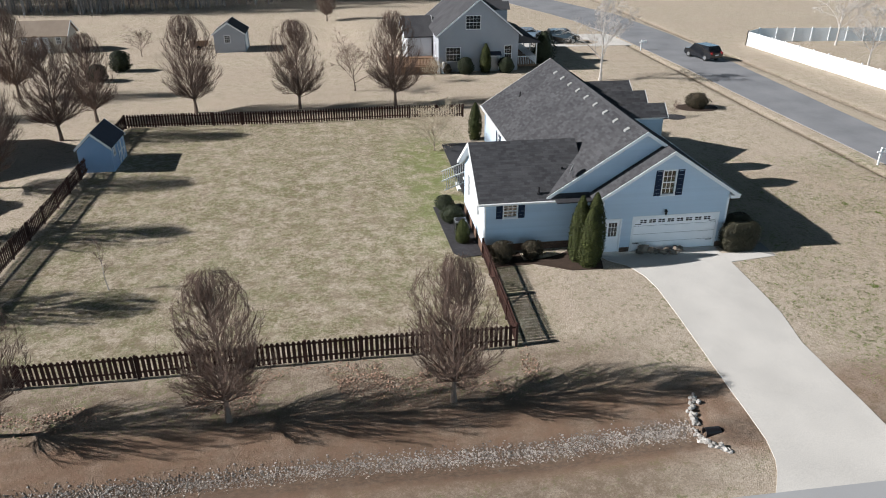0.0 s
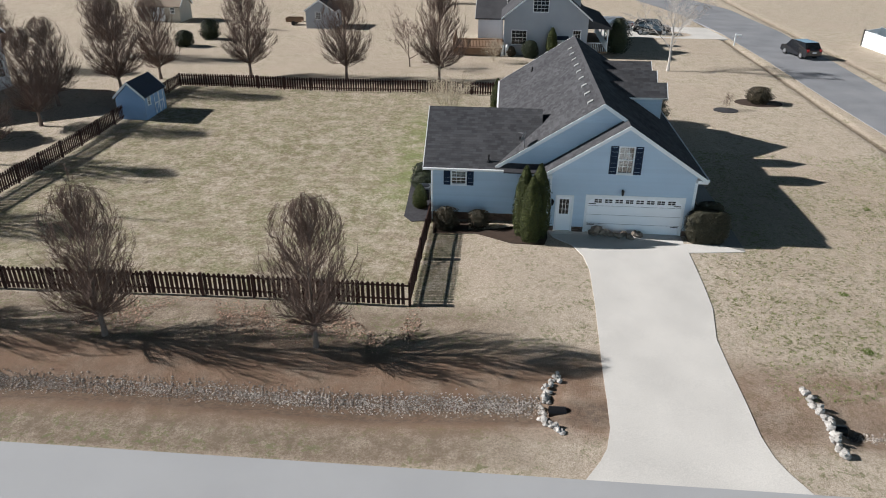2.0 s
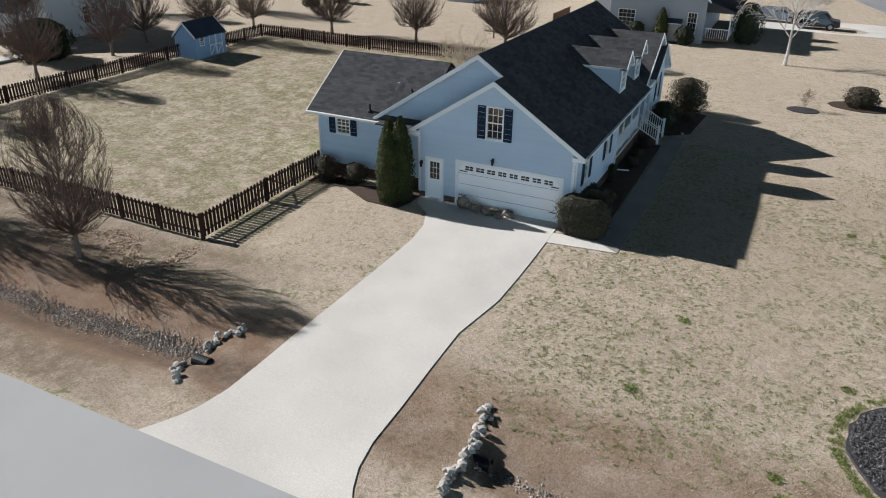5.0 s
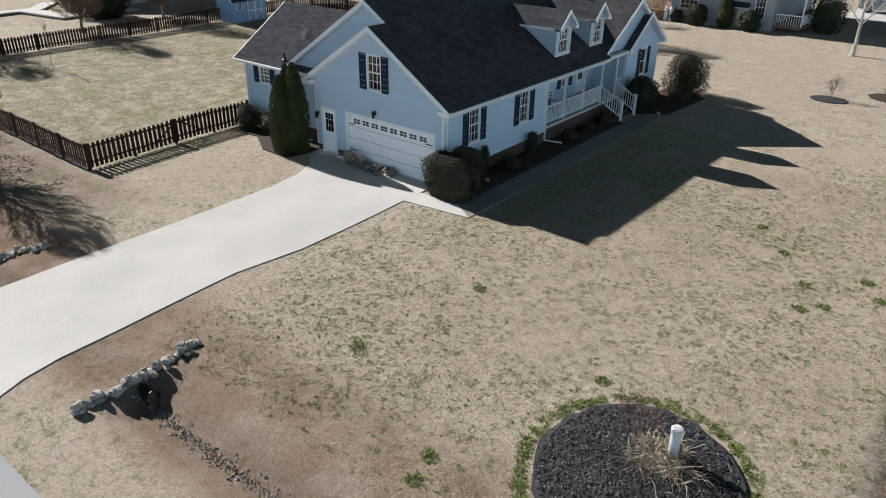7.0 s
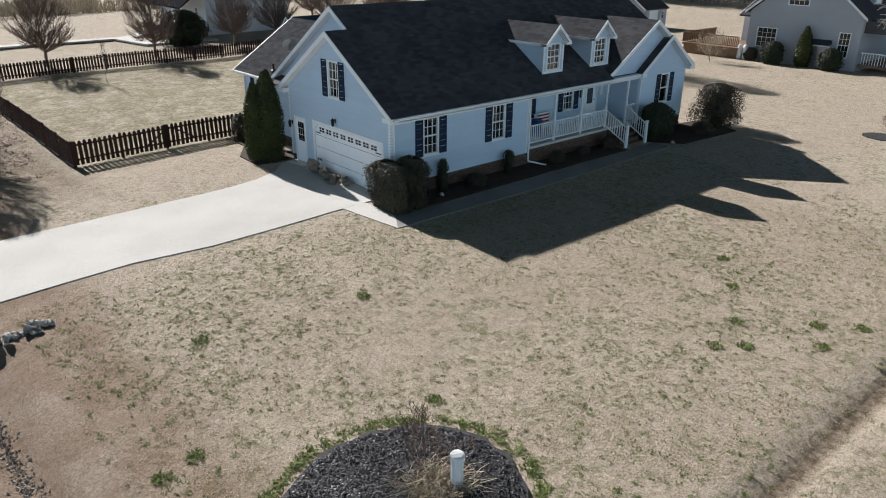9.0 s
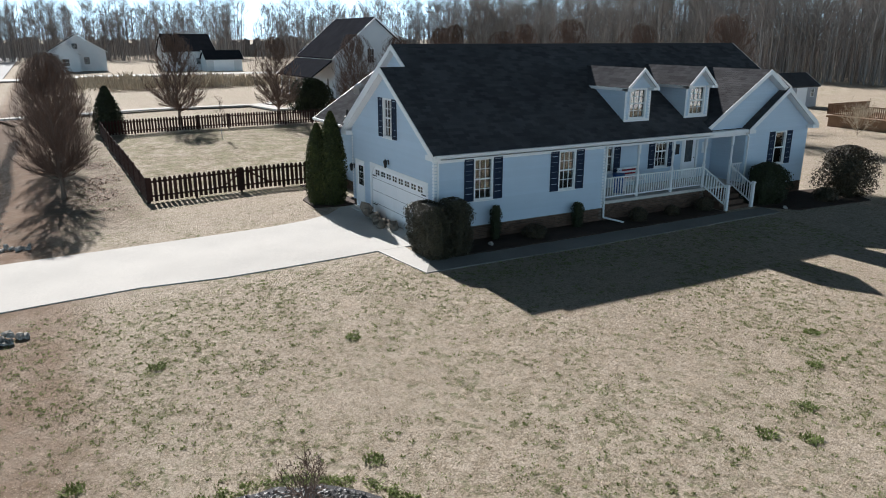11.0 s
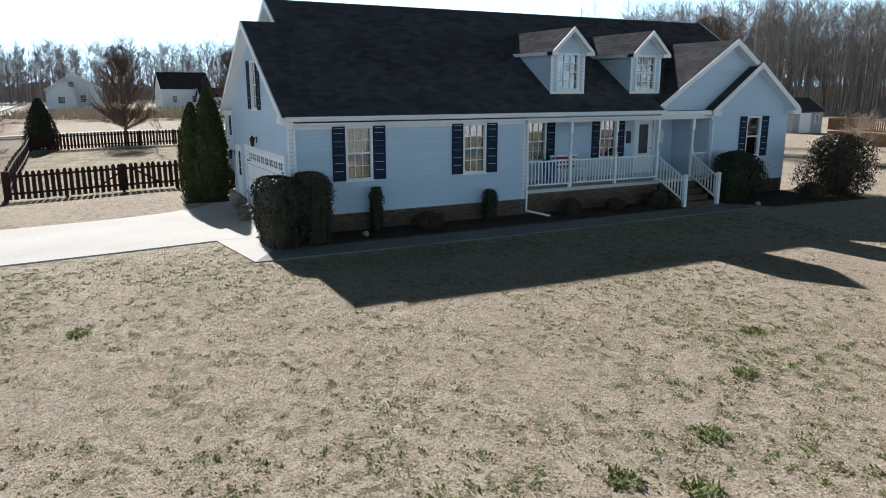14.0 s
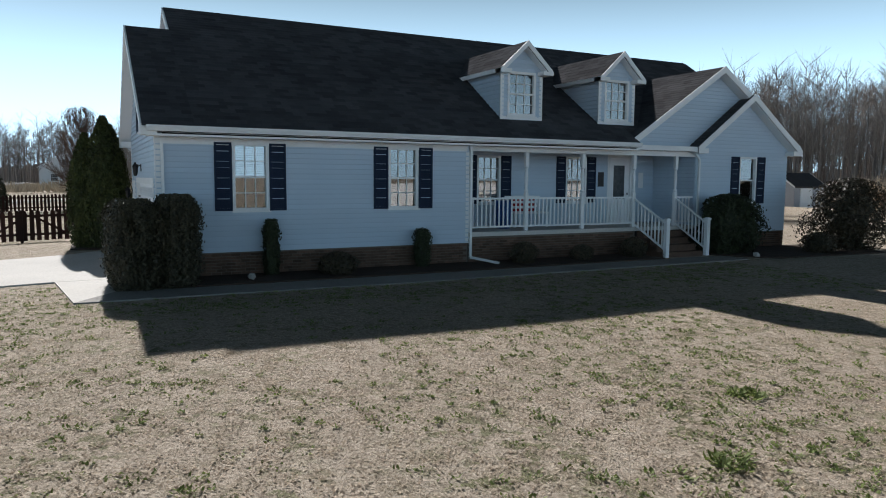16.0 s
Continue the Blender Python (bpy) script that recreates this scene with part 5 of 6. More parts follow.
bed("planting_bed", [(0.03, 0.05), (1.44, 0.05), (1.44, 12.9), (0.03, 12.9)], BEDSOIL, "dark soil bed between walkway and front wall")
bed("planting_bed", [(0.03, 14.8), (1.44, 15.05), (2.6, 16.0), (2.9, 20.5), (0.4, 21.6), (0.03, 19.6)], BEDSOIL, "dark soil bed round the bay shrubs", 0.026)
bed("planting_bed", [(-13.4, 0.97), (-13.3, -0.5), (-11.0, -0.6), (-9.2, -1.7), (-7.5, -1.75), (-7.3, -0.9), (-7.31, 0.97)], BEDSOIL, "reddish mulch bed below the wing wall", 0.035)
bed("planting_bed", [(-13.53, 1.1), (-13.53, 8.5), (-15.4, 8.2), (-15.2, 4.0), (-15.1, 1.6), (-14.6, 0.9)], MULCH, "dark mulch bed along the wing wall")
MB = oval(12.75, -9.35, 2.12, 2.3)
bed("mulch_bed", MB, MULCH, "round bed of dark rubber mulch on the lawn", 0.07)
bed("planting_bed", oval(8.5, 24.9, 1.0, 0.8, 24), MULCH, "small dark bed on the lawn")
bed("planting_bed", oval(12.0, 27.8, 2.0, 1.3, 24), BEDSOIL, "small bed of bare soil on the lawn")
rng = random.Random(77)
chips = Shape()
for _ in range(9000):
    a, r = rng.uniform(0, 6.283), math.sqrt(rng.random())
    x, y = 12.75 + 2.05 * r * math.cos(a), -9.35 + 2.22 * r * math.sin(a)
    z = ground_z(x, y) + 0.075 + 0.07 * (1 - r * r) + rng.uniform(0, 0.03)
    d = Vector((rng.gauss(0, 1), rng.gauss(0, 1), rng.gauss(0, 0.45))).normalized() * rng.uniform(0.02, 0.06)
    w = d.cross(Vector((0, 0, 1))).normalized() * rng.uniform(0.006, 0.014)
    c = Vector((x, y, z))
    k = len(chips.v)
    chips.v += [tuple(c - d - w), tuple(c + d - w), tuple(c + d + w), tuple(c - d + w), tuple(c + Vector((0, 0, 0.012)))]
    chips.f += [(k, k + 1, k + 4), (k + 1, k + 2, k + 4), (k + 2, k + 3, k + 4), (k + 3, k, k + 4)]
CHIP = material("mulch_chip", (0.085, 0.082, 0.088), (0.045, 0.043, 0.047), 0.45, 30, 5, bump=0, island=0.6, spec=0.5)
tagged(part("mulch_chips", chips, CHIP), "loose dark mulch chips filling the round bed", "mulch", kind="stuff")
pipe = thing("pipe_post", (13.15, -8.45, ground_z(13.15, -8.45)), "white capped plastic pipe standing in the mulch bed", "pipe")
part("pipe", Shape().lathe((13.15, -8.45, ground_z(13.15, -8.45)), [(0.115, 0), (0.115, 0.80)], 20), PVC, pipe)
part("cap", Shape().lathe((13.15, -8.45, ground_z(13.15, -8.45) + 0.80), [(0.13, 0), (0.132, 0.08), (0.11, 0.105), (0.03, 0.12)], 20), PVC, pipe)
straw = Shape()
for _ in range(420):
    a = rng.uniform(0, 6.283)
    c = Vector((13.0 + rng.gauss(0, 0.28), -8.75 + rng.gauss(0, 0.25), ground_z(13, -8.7) + 0.12))
    d = Vector((math.cos(a), math.sin(a), rng.uniform(0.05, 0.8))).normalized()
    m = c + d * rng.uniform(0.2, 0.5) + Vector((0, 0, 0.05))
    e = m + Vector((d.x, d.y, -0.35)) * rng.uniform(0.1, 0.45)
    e.z = max(e.z, ground_z(e.x, e.y) + 0.1)
    straw.tube(c, m, 0.007, 0.006, 3, False).tube(m, e, 0.006, 0.003, 3, False)
tagged(part("dry_grass", straw, STRAW), "collapsed dry ornamental grass round the pipe", "dry grass")


def stone_row(name, pts, label, rng, number, size):
    base = thing(name, (*pts[0], ground_z(*pts[0])), label, "stones")
    for i in range(number):
        t = i / (number - 1) * (len(pts) - 1)
        k = min(len(pts) - 2, int(t))
        p = Vector(pts[k]).lerp(Vector(pts[k + 1]), t - k)
        s = rng.uniform(0.65, 1.25) * size
        x, y = p.x + rng.gauss(0, 0.07), p.y + rng.gauss(0, 0.08)
        st = Shape().blob((x, y, ground_z(x, y) + s * 0.42 + rng.choice((-0.04, 0.0, 0.0, 0.1))), (s, s * rng.uniform(0.7, 1.1), s * 0.75), rng, 0.28)
        part("stone", st, ROCK, base)
    return base


stone_row("stone_headwall", [(-7.38, -12.28), (-7.85, -13.03), (-7.95, -13.74), (-8.05, -14.51), (-7.75, -15.02), (-7.49, -15.4)], "curved row of pale stones at the culvert mouth", random.Random(3), 60, 0.105)
stone_row("stone_headwall", [(1.45, -12.35), (1.58, -13.2), (1.68, -14.1), (1.6, -15.0), (1.62, -15.85)], "row of pale stones round the dark culvert mouth", random.Random(4), 72, 0.115)
for x, d in ((2.45, 0.4), (-8.0, -0.4)):
    tagged(part("culvert_pipe", Shape().lathe((0, 0, 0), [(0.2, 0), (0.2, 0.6), (0.17, 0.6), (0.17, 0.02)], 16), BLACK), "dark culvert pipe under the driveway", "pipe").matrix_world = pose(x - d * 1.9, -14.2, ground_z(x, -14.2) + 0.2, 0, 90 if d > 0 else -90, 0)
gravel = Shape()
for _ in range(12000):
    if rng.random() < 0.85:
        x = -8.1 - 36 * rng.random() ** 1.15
        y = -13.78 - 0.12 * math.sin(x * 0.35) + rng.gauss(0, 0.2)
    else:
        x = 1.95 + 12 * rng.random() ** 1.4
        y = -14.1 - 0.25 * math.sin(x * 0.35) + rng.gauss(0, 0.11)
    c, s = Vector((x, y, ground_z(x, y))), rng.choice((0.018, 0.024, 0.032, 0.04)) * rng.uniform(0.8, 1.5)
    a, k = rng.uniform(0, 6.283), len(gravel.v)
    for j in range(4):
        gravel.v.append(tuple(c + Vector((math.cos(a + j * 1.57) * s * rng.uniform(0.7, 1.3), math.sin(a + j * 1.57) * s * rng.uniform(0.7, 1.3), -0.006))))
    gravel.v.append(tuple(c + Vector((rng.gauss(0, 0.3) * s, rng.gauss(0, 0.3) * s, s * rng.uniform(0.5, 0.95)))))
    gravel.f += [(k + j, k + (j + 1) % 4, k + 4) for j in range(4)]
tagged(part("ditch_gravel", gravel, GRAVEL), "grey gravel lying in the roadside ditches", "gravel", kind="stuff")
planter = thing("rock_planter", (-4.0, -0.45, 0.03), "pile of rough stones before the garage door", "stones")
for i in range(16):
    x, y, s = -4.9 + 0.16 * i + rng.gauss(0, 0.08), -0.42 + rng.gauss(0, 0.14), rng.uniform(0.13, 0.24) * (1.35 if i < 5 else 1)
    part("stone", Shape().blob((x, y, 0.03 + s * 0.55 + (0.22 if i in (1, 3) else 0)), (s, s, s * 0.85), rng, 0.3), SHADEROCK, planter)
for x, y in ((0.9, 1.75), (2.2, 15.6)):
    s = 0.08
    tagged(part("stone", Shape().blob((x, y, ground_z(x, y) + 0.08), (s * 1.6, s, s), rng), ROCK), "pale flat stone at the bed edge", "stone")

# ---- lawn growth: weeds and short dry tufts ----
WEED = translucent(material("weed_leaf", (0.27, 0.33, 0.11), (0.16, 0.20, 0.07), 0.7, 20, 3, bump=0, island=0.35))
DRYBLADE = translucent(material("dry_grass_blade", (0.62, 0.53, 0.425), (0.47, 0.39, 0.305), 0.9, 20, 3, bump=0, island=0.3))


def on_paving(x, y):
    return (-7.3 < x < 0.1 and -17.6 < y < 0.2) or (-0.5 < x < 2.6 and -1.6 < y < 15.2) or x > 18.6 or y < -17.3 or (-13.6 < x < 0.1 and -0.1 < y < 19.6) or ((x - 12.75) / 2.2) ** 2 + ((y + 9.35) / 2.4) ** 2 < 1


def tuft(sh, x, y, r, blades, h, rng, flat=0.8, wide=1.0):
    z = ground_z(x, y) - 0.004
    for _ in range(blades):
        a = rng.uniform(0, 6.283)
        q = r * math.sqrt(rng.random())
        c = Vector((x + q * math.cos(a), y + q * math.sin(a), z))
        b = rng.uniform(0, 6.283)
        tip = c + Vector((math.cos(b) * flat, math.sin(b) * flat, 1)) * h * rng.uniform(0.5, 1.2)
        w = Vector((-math.sin(b), math.cos(b), 0)) * rng.uniform(0.008, 0.02) * wide
        k = len(sh.v)
        sh.v += [tuple(c - w), tuple(c + w), tuple(c.lerp(tip, 0.6) + w * 1.1), tuple(tip)]
        sh.f.append((k, k + 1, k + 2, k + 3))


weeds, dry = Shape(), Shape()
count = 0
while count < 6600:
    x, y = rng.uniform(0.3, 18.5), rng.uniform(-13, 14)
    n = noise.noise(Vector((x * 0.16, y * 0.16, 3.1))) + 0.5 * noise.noise(Vector((x * 0.6, y * 0.6, 9.7)))
    if on_paving(x, y) or n < rng.uniform(-0.5, 0.5):
        count += 0.02
        continue
    tuft(weeds, x, y, rng.uniform(0.03, 0.14), rng.randint(8, 18), rng.uniform(0.014, 0.027), rng, 1.5, 0.75)
    count += 1
for x, y in ((13.3, 1.2), (14.1, 0.2), (13.6, -0.4), (15.3, 1.6), (9.2, -12.3), (9.0, -11.6), (4.9, -9.7), (12.2, 3.1), (10.7, -6.9), (14.8, 2.6), (15.6, 3.3), (5.7, -5.3), (11.0, 4.7)):
    tuft(weeds, x, y, 0.2, 120, 0.05, rng, 1.6)
for k in range(230):
    a = rng.uniform(0.3, 4.3)
    tuft(weeds, 12.75 + 2.3 * math.cos(a) * rng.uniform(0.97, 1.1), -9.35 + 2.5 * math.sin(a) * rng.uniform(0.97, 1.1), 0.1, 12, 0.04, rng, 1.8)
while len(dry.f) < 230000:
    x, y = rng.uniform(0.3, 18.8), rng.uniform(-13, 11)
    if on_paving(x, y) or rng.random() > smooth01((x + y + 14) / 22):
        continue
    tuft(dry, x, y, 0.10, 9, rng.uniform(0.006, 0.013), rng, 2.4, 0.6)
tagged(part("lawn_weeds", weeds, WEED), "green weeds dotted through the dormant lawn", "weeds", kind="stuff")
tagged(part("dry_tufts", dry, DRYBLADE), "short dry grass tufts on the front lawn", "grass", kind="stuff")
leaves = Shape()
for _ in range(7500):
    x = -13 - 30 * rng.random()
    y = -9.3 + rng.gauss(0, 0.8)
    if noise.noise(Vector((x * 0.35, y * 0.35, 5.5))) < -0.05:
        continue
    c = Vector((x, y, ground_z(x, y) + 0.02))
    b = rng.uniform(0, 6.283)
    u, w = Vector((math.cos(b), math.sin(b), rng.gauss(0, 0.3))) * 0.05, Vector((-math.sin(b), math.cos(b), rng.gauss(0, 0.3))) * 0.035
    k = len(leaves.v)
    leaves.v += [tuple(c - u), tuple(c - w), tuple(c + u), tuple(c + w)]
    leaves.f.append((k, k + 1, k + 2, k + 3))
tagged(part("fallen_leaves", leaves, material("fallen_leaf", (0.36, 0.24, 0.18), (0.22, 0.13, 0.09), 0.8, 20, 3, bump=0, island=0.5)), "dry fallen leaves scattered beside the fence", "leaves", kind="stuff")


# ---- the woods ----
def forest_tree(rng, h):
    sh = Shape()
    r = rng.uniform(0.09, 0.17)
    lean = Vector((rng.gauss(0, 0.5), rng.gauss(0, 0.5), 0))
    base, mid, top = Vector((0, 0, -0.2)), Vector((0, 0, h * 0.5)) + lean * 0.4, Vector((0, 0, h)) + lean
    sh.tube(base, mid, r, r * 0.7, 4, False).tube(mid, top, r * 0.7, 0.03, 4, False)
    for i in range(rng.randint(15, 22)):
        t = rng.uniform(0.28, 0.97)
        at = base.lerp(mid, t * 2) if t < 0.5 else mid.lerp(top, t * 2 - 1)
        a2 = rng.uniform(0, 6.283)
        way = Vector((math.cos(a2), math.sin(a2), rng.uniform(0.7, 1.9))).normalized()
        e = at + way * h * rng.uniform(0.10, 0.26) * (1.2 - t * 0.6)
        sh.tube(at, e, 0.045, 0.02, 3, False)
        for _ in range(8):
            f = at.lerp(e, rng.uniform(0.15, 1.0))
            w2 = (way + Vector((rng.gauss(0, 0.6), rng.gauss(0, 0.6), rng.gauss(0.2, 0.4)))).normalized()
            tip, wide = f + w2 * rng.uniform(0.8, 2.6), w2.orthogonal().normalized() * 0.022
            j = len(sh.v)
            sh.v += [tuple(f - wide), tuple(f + wide), tuple(tip + wide * 0.4), tuple(tip - wide * 0.4)]
            sh.f.append((j, j + 1, j + 2, j + 3))
    for _ in range(5):
        q = Vector((rng.uniform(-3, 3), rng.uniform(-3, 3), -0.2))
        sh.tube(q, q + Vector((rng.gauss(0, 0.5), rng.gauss(0, 0.5), rng.uniform(2.0, 6.0))), 0.035, 0.012, 3, False)
    return np.array(sh.v), np.array(sh.f)


FOREST = [forest_tree(random.Random(100 + k), 12.5 + 0.75 * k) for k in range(10)]


def woods(edge, depth, number, label, rng):
    seg = [((Vector(b) - Vector(a)).length, Vector(a), Vector(b)) for a, b in zip(edge[:-1], edge[1:])]
    total = sum(s[0] for s in seg)
    vs, fs, n = [], [], 0
    for _ in range(number):
        s = rng.uniform(0, total)
        for length, a, b in seg:
            if s < length:
                break
            s -= length
        d = (b - a).normalized()
        back = Vector((-d.y, d.x))
        p = a + d * s + back * depth * rng.random() ** 1.5
        v, f = FOREST[rng.randrange(10)]
        t, k = rng.uniform(0, 6.283), rng.uniform(0.8, 1.15)
        turn = np.array([[math.cos(t), math.sin(t), 0], [-math.sin(t), math.cos(t), 0], [0, 0, 1]]) * k
        vs.append(v @ turn + (p.x, p.y, 0))
        fs.append(f + n)
        n += len(v)
    v, f = np.concatenate(vs), np.concatenate(fs)
    me = bpy.data.meshes.new("woods")
    me.vertices.add(len(v))
    me.vertices.foreach_set("co", v.ravel())
    me.loops.add(f.size)
    me.loops.foreach_set("vertex_index", f.ravel().astype(np.int32))
    me.polygons.add(len(f))
    me.polygons.foreach_set("loop_start", np.arange(0, f.size, 4, dtype=np.int32))
    me.update(calc_edges=True)
    me.materials.append(HAZYBARK)
    return tagged(new("woods", me), label, "woods", kind="stuff")


woods([(-200, 92), (-130, 100), (-60, 96), (-20, 108), (30, 150), (70, 190)], 55, 2200, "dense bare winter woods behind the lawns", random.Random(5))
woods([(-215, -150), (-240, -60), (-232, 0), (-225, 50), (-200, 92)], 60, 1000, "bare winter woods along the far field edge", random.Random(6))
curtain = Shape()
r8 = random.Random(9)
line = [(-290, -190), (-312, -70), (-305, 0), (-295, 70), (-255, 150), (-140, 172), (-50, 172), (30, 225), (110, 290)]
for a, b in zip(line[:-1], line[1:]):
    for i in range(40):
        p, q = Vector(a).lerp(Vector(b), i / 40), Vector(a).lerp(Vector(b), (i + 1) / 40)
        h0 = r8.uniform(4.5, 7.5)
        curtain.prism([(p.x, p.y, -1), (q.x, q.y, -1), (q.x, q.y, h0), (p.x, p.y, h0 + r8.uniform(-1, 1))], (0, 0.5, 0))
tagged(part("backdrop", curtain, HAZYBARK), "hazy grey-brown depth of the far woods", "backdrop", kind="structure")


# ---- neighbouring buildings ----
def gabled(name, x0, x1, y0, y1, eave, rise, axis, wall, roofm, label, wins=(), category="house", over=0.35, doors=(), z0=-0.2, drop=0.0):
    """A gabled building; axis is the ridge's direction. wins: (side, u, z, width, height); sides 's', 'n', 'e', 'w'."""
    b = thing(name, ((x0 + x1) / 2, (y0 + y1) / 2, 0), label, category)
    sides = {"s": Plane("y", y0, -1), "n": Plane("y", y1, 1), "w": Plane("x", x0, -1), "e": Plane("x", x1, 1)}
    for key, pl in sides.items():
        u0, u1 = (x0, x1) if pl.axis == "y" else (y0, y1)
        holes = [(u, u + w, z, z + h) for s, u, z, w, h in wins if s == key]
        gable = (pl.axis == axis)
        if gable:
            slope = rise / ((u1 - u0) / 2)
            sided_wall(b, pl, gable_ends(u0, u1, (u0 + u1) / 2, eave + rise, slope, 0.05), z0, eave + rise - 0.08, holes, wall, boards=False)
        else:
            sided_wall(b, pl, (lambda p, q: (lambda z: (p, q)))(u0 + 0.141, u1 - 0.141), z0, eave, holes, wall, boards=False)
        for s, u, z, w, h in wins:
            if s == key:
                window(b, pl, u, u + w, z, z + h, cols=3 if w < 1.2 else 4, rows=2, sill=False, glass=bpy.data.materials["dark_glass"])
    for s, u, w, h, mat in doors:
        pl = sides[s]
        sh = Shape()
        pl.box(sh, u, u + w, 0.0, 0.05, 0.05, h)
        d = part("door", sh, mat, b)
        t = Shape()
        for q in ((u - 0.08, u, 0.05, h), (u + w, u + w + 0.08, 0.05, h), (u - 0.08, u + w + 0.08, h, h + 0.08)):
            pl.box(t, q[0], q[1], 0.0, 0.07, q[2], q[3])
        part("door_trim", t, WHITE, d)
    if axis == "y":
        half = (x1 - x0) / 2
        k = rise / half
        L = (half + over) * math.hypot(1, k)
        pitched(b, (x0 - over, y0 - over, eave - over * k + 0.1), (0, 1, 0), (1, 0, k), y1 - y0 + 2 * over, L, roofm, tabs=False)
        pitched(b, (x1 + over, y0 - over, eave - over * k + 0.1), (0, 1, 0), (-1, 0, k), y1 - y0 + 2 * over, L, roofm, tabs=False)
        mx = (x0 + x1) / 2
        for y, o in ((y0 - over, -1), (y1 + over, 1)):
            for x in (x0 - over, x1 + over):
                rake(b, (x, y, eave - over * k + 0.12), (mx, y, eave + rise + 0.12), (0, o, 0), 0.2)
    else:
        half = (y1 - y0) / 2
        k = rise / half
        L = (half + over) * math.hypot(1, k)
        pitched(b, (x0 - over, y0 - over, eave - over * k + 0.1), (1, 0, 0), (0, 1, k), x1 - x0 + 2 * over, L, roofm, tabs=False)
        pitched(b, (x0 - over, y1 + over, eave - over * k + 0.1), (1, 0, 0), (0, -1, k), x1 - x0 + 2 * over, L, roofm, tabs=False)
        my = (y0 + y1) / 2
        for x, o in ((x0 - over, -1), (x1 + over, 1)):
            for y in (y0 - over, y1 + over):
                rake(b, (x, y, eave - over * k + 0.12), (x, my, eave + rise + 0.12), (o, 0, 0), 0.2)
    b.matrix_world = Matrix.Translation((0, 0, drop)) @ b.matrix_world
    return b


nb = gabled("house", -10.0, -1.0, 45.6, 58.5, 4.1, 3.6, "y", NBLUE, SHINGLE, "grey-blue gabled house with white trim beyond the lawn",
            [("s", -7.0, 4.55, 1.7, 1.5), ("s", -9.2, 1.1, 1.7, 1.6), ("s", -2.6, 0.9, 0.9, 1.9), ("w", 48.0, 1.2, 0.9, 1.5)], doors=[("s", -4.5, 1.3, 1.6, METAL)])
part("door_awning", Shape().prism([(-4.7, 45.58, 2.15), (-4.7, 44.9, 1.85), (-4.7, 44.9, 1.8), (-4.7, 45.58, 1.8)], (1.7, 0, 0)), SOLAR, nb)
part("porch_roof", Shape().prism([(-1.0, 46.0, 3.9), (1.6, 46.0, 3.0), (1.6, 46.0, 2.85), (-1.0, 46.0, 2.85)], (0, 12, 0)), SHINGLE, nb)
part("porch_floor", Shape().box(-1.0, 1.3, 46.0, 58.0, 0.3, 0.5), DECKW, nb)
for y in (46.1, 49, 52, 55, 57.9):
    part("porch_post", Shape().box(1.18, 1.3, y - 0.06, y + 0.06, 0.5, 2.86), WHITE, nb)
rl = Shape().box(1.2, 1.28, 46.1, 58, 1.35, 1.43).box(1.2, 1.28, 46.1, 58, 0.6, 0.66).box(-0.9, 1.2, 46.06, 46.12, 1.35, 1.43)
for y in np.arange(46.3, 58, 0.2):
    rl.box(1.22, 1.26, y, y + 0.04, 0.66, 1.35)
for x in np.arange(-0.8, 1.2, 0.2):
    rl.box(x, x + 0.04, 46.07, 46.11, 0.5, 1.35)
part("porch_railing", rl, WHITE, nb)
for y in (49.5, 53.5):
    part("dormer", Shape().box(-3.6, -1.7, y - 0.8, y + 0.8, 4.5, 6.2), NBLUE, nb)
    part("dormer_roof", Shape().prism([(-4.6, y - 1.0, 6.15), (-4.6, y, 6.95), (-4.6, y + 1.0, 6.15)], (3.2, 0, 0)), SHINGLE, nb)
    part("dormer_window", Shape().box(-1.7, -1.66, y - 0.45, y + 0.45, 4.8, 6.05), WHITE, nb)
nw = gabled("house_wing", -13.0, -10.14, 50.5, 58.0, 3.2, 1.6, "x", NWHITE, SHINGLE, "white back wing of the grey house")
nw.parent = nb
nw.matrix_parent_inverse = nb.matrix_world.inverted()
for key in ("label", "category"):
    del nw[key]
deck = thing("deck", (-13, 46, 0), "weathered wooden deck with railings beside the grey house", "deck")
part("platform", Shape().box(-15.5, -10.15, 44.6, 50.3, 0.75, 0.9), DECKW, deck)
part("skirt", Shape().box(-15.4, -10.3, 44.75, 44.8, 0.0, 0.75).box(-15.4, -15.35, 44.8, 50.2, 0.0, 0.75), DECKW, deck)
for x0, x1, y0, y1 in ((-15.5, -10.2, 44.62, 44.7), (-15.5, -15.42, 44.7, 50.3)):
    r = Shape().box(x0, x1, y0, y1, 1.75, 1.83).box(x0, x1, y0, y1, 1.0, 1.06)
    if x1 - x0 > 1:
        for x in np.arange(x0, x1, 0.16):
            r.box(x, x + 0.05, y0, y1, 1.06, 1.75)
    else:
        for y in np.arange(y0, y1, 0.16):
            r.box(x0, x1, y, y + 0.05, 1.06, 1.75)
    part("railing", r, DECKW, deck)
for x in (-10.1, -9.6):
    g = thing("gas_tank", (x, 44.9, 0), "upright white gas tank beside the grey house", "gas tank", "gas tanks")
    part("tank", Shape().lathe((x, 44.9, 0), [(0.15, 0.0), (0.19, 0.1), (0.19, 1.1), (0.12, 1.22), (0.05, 1.25)], 14), PVC, g, smooth=True)

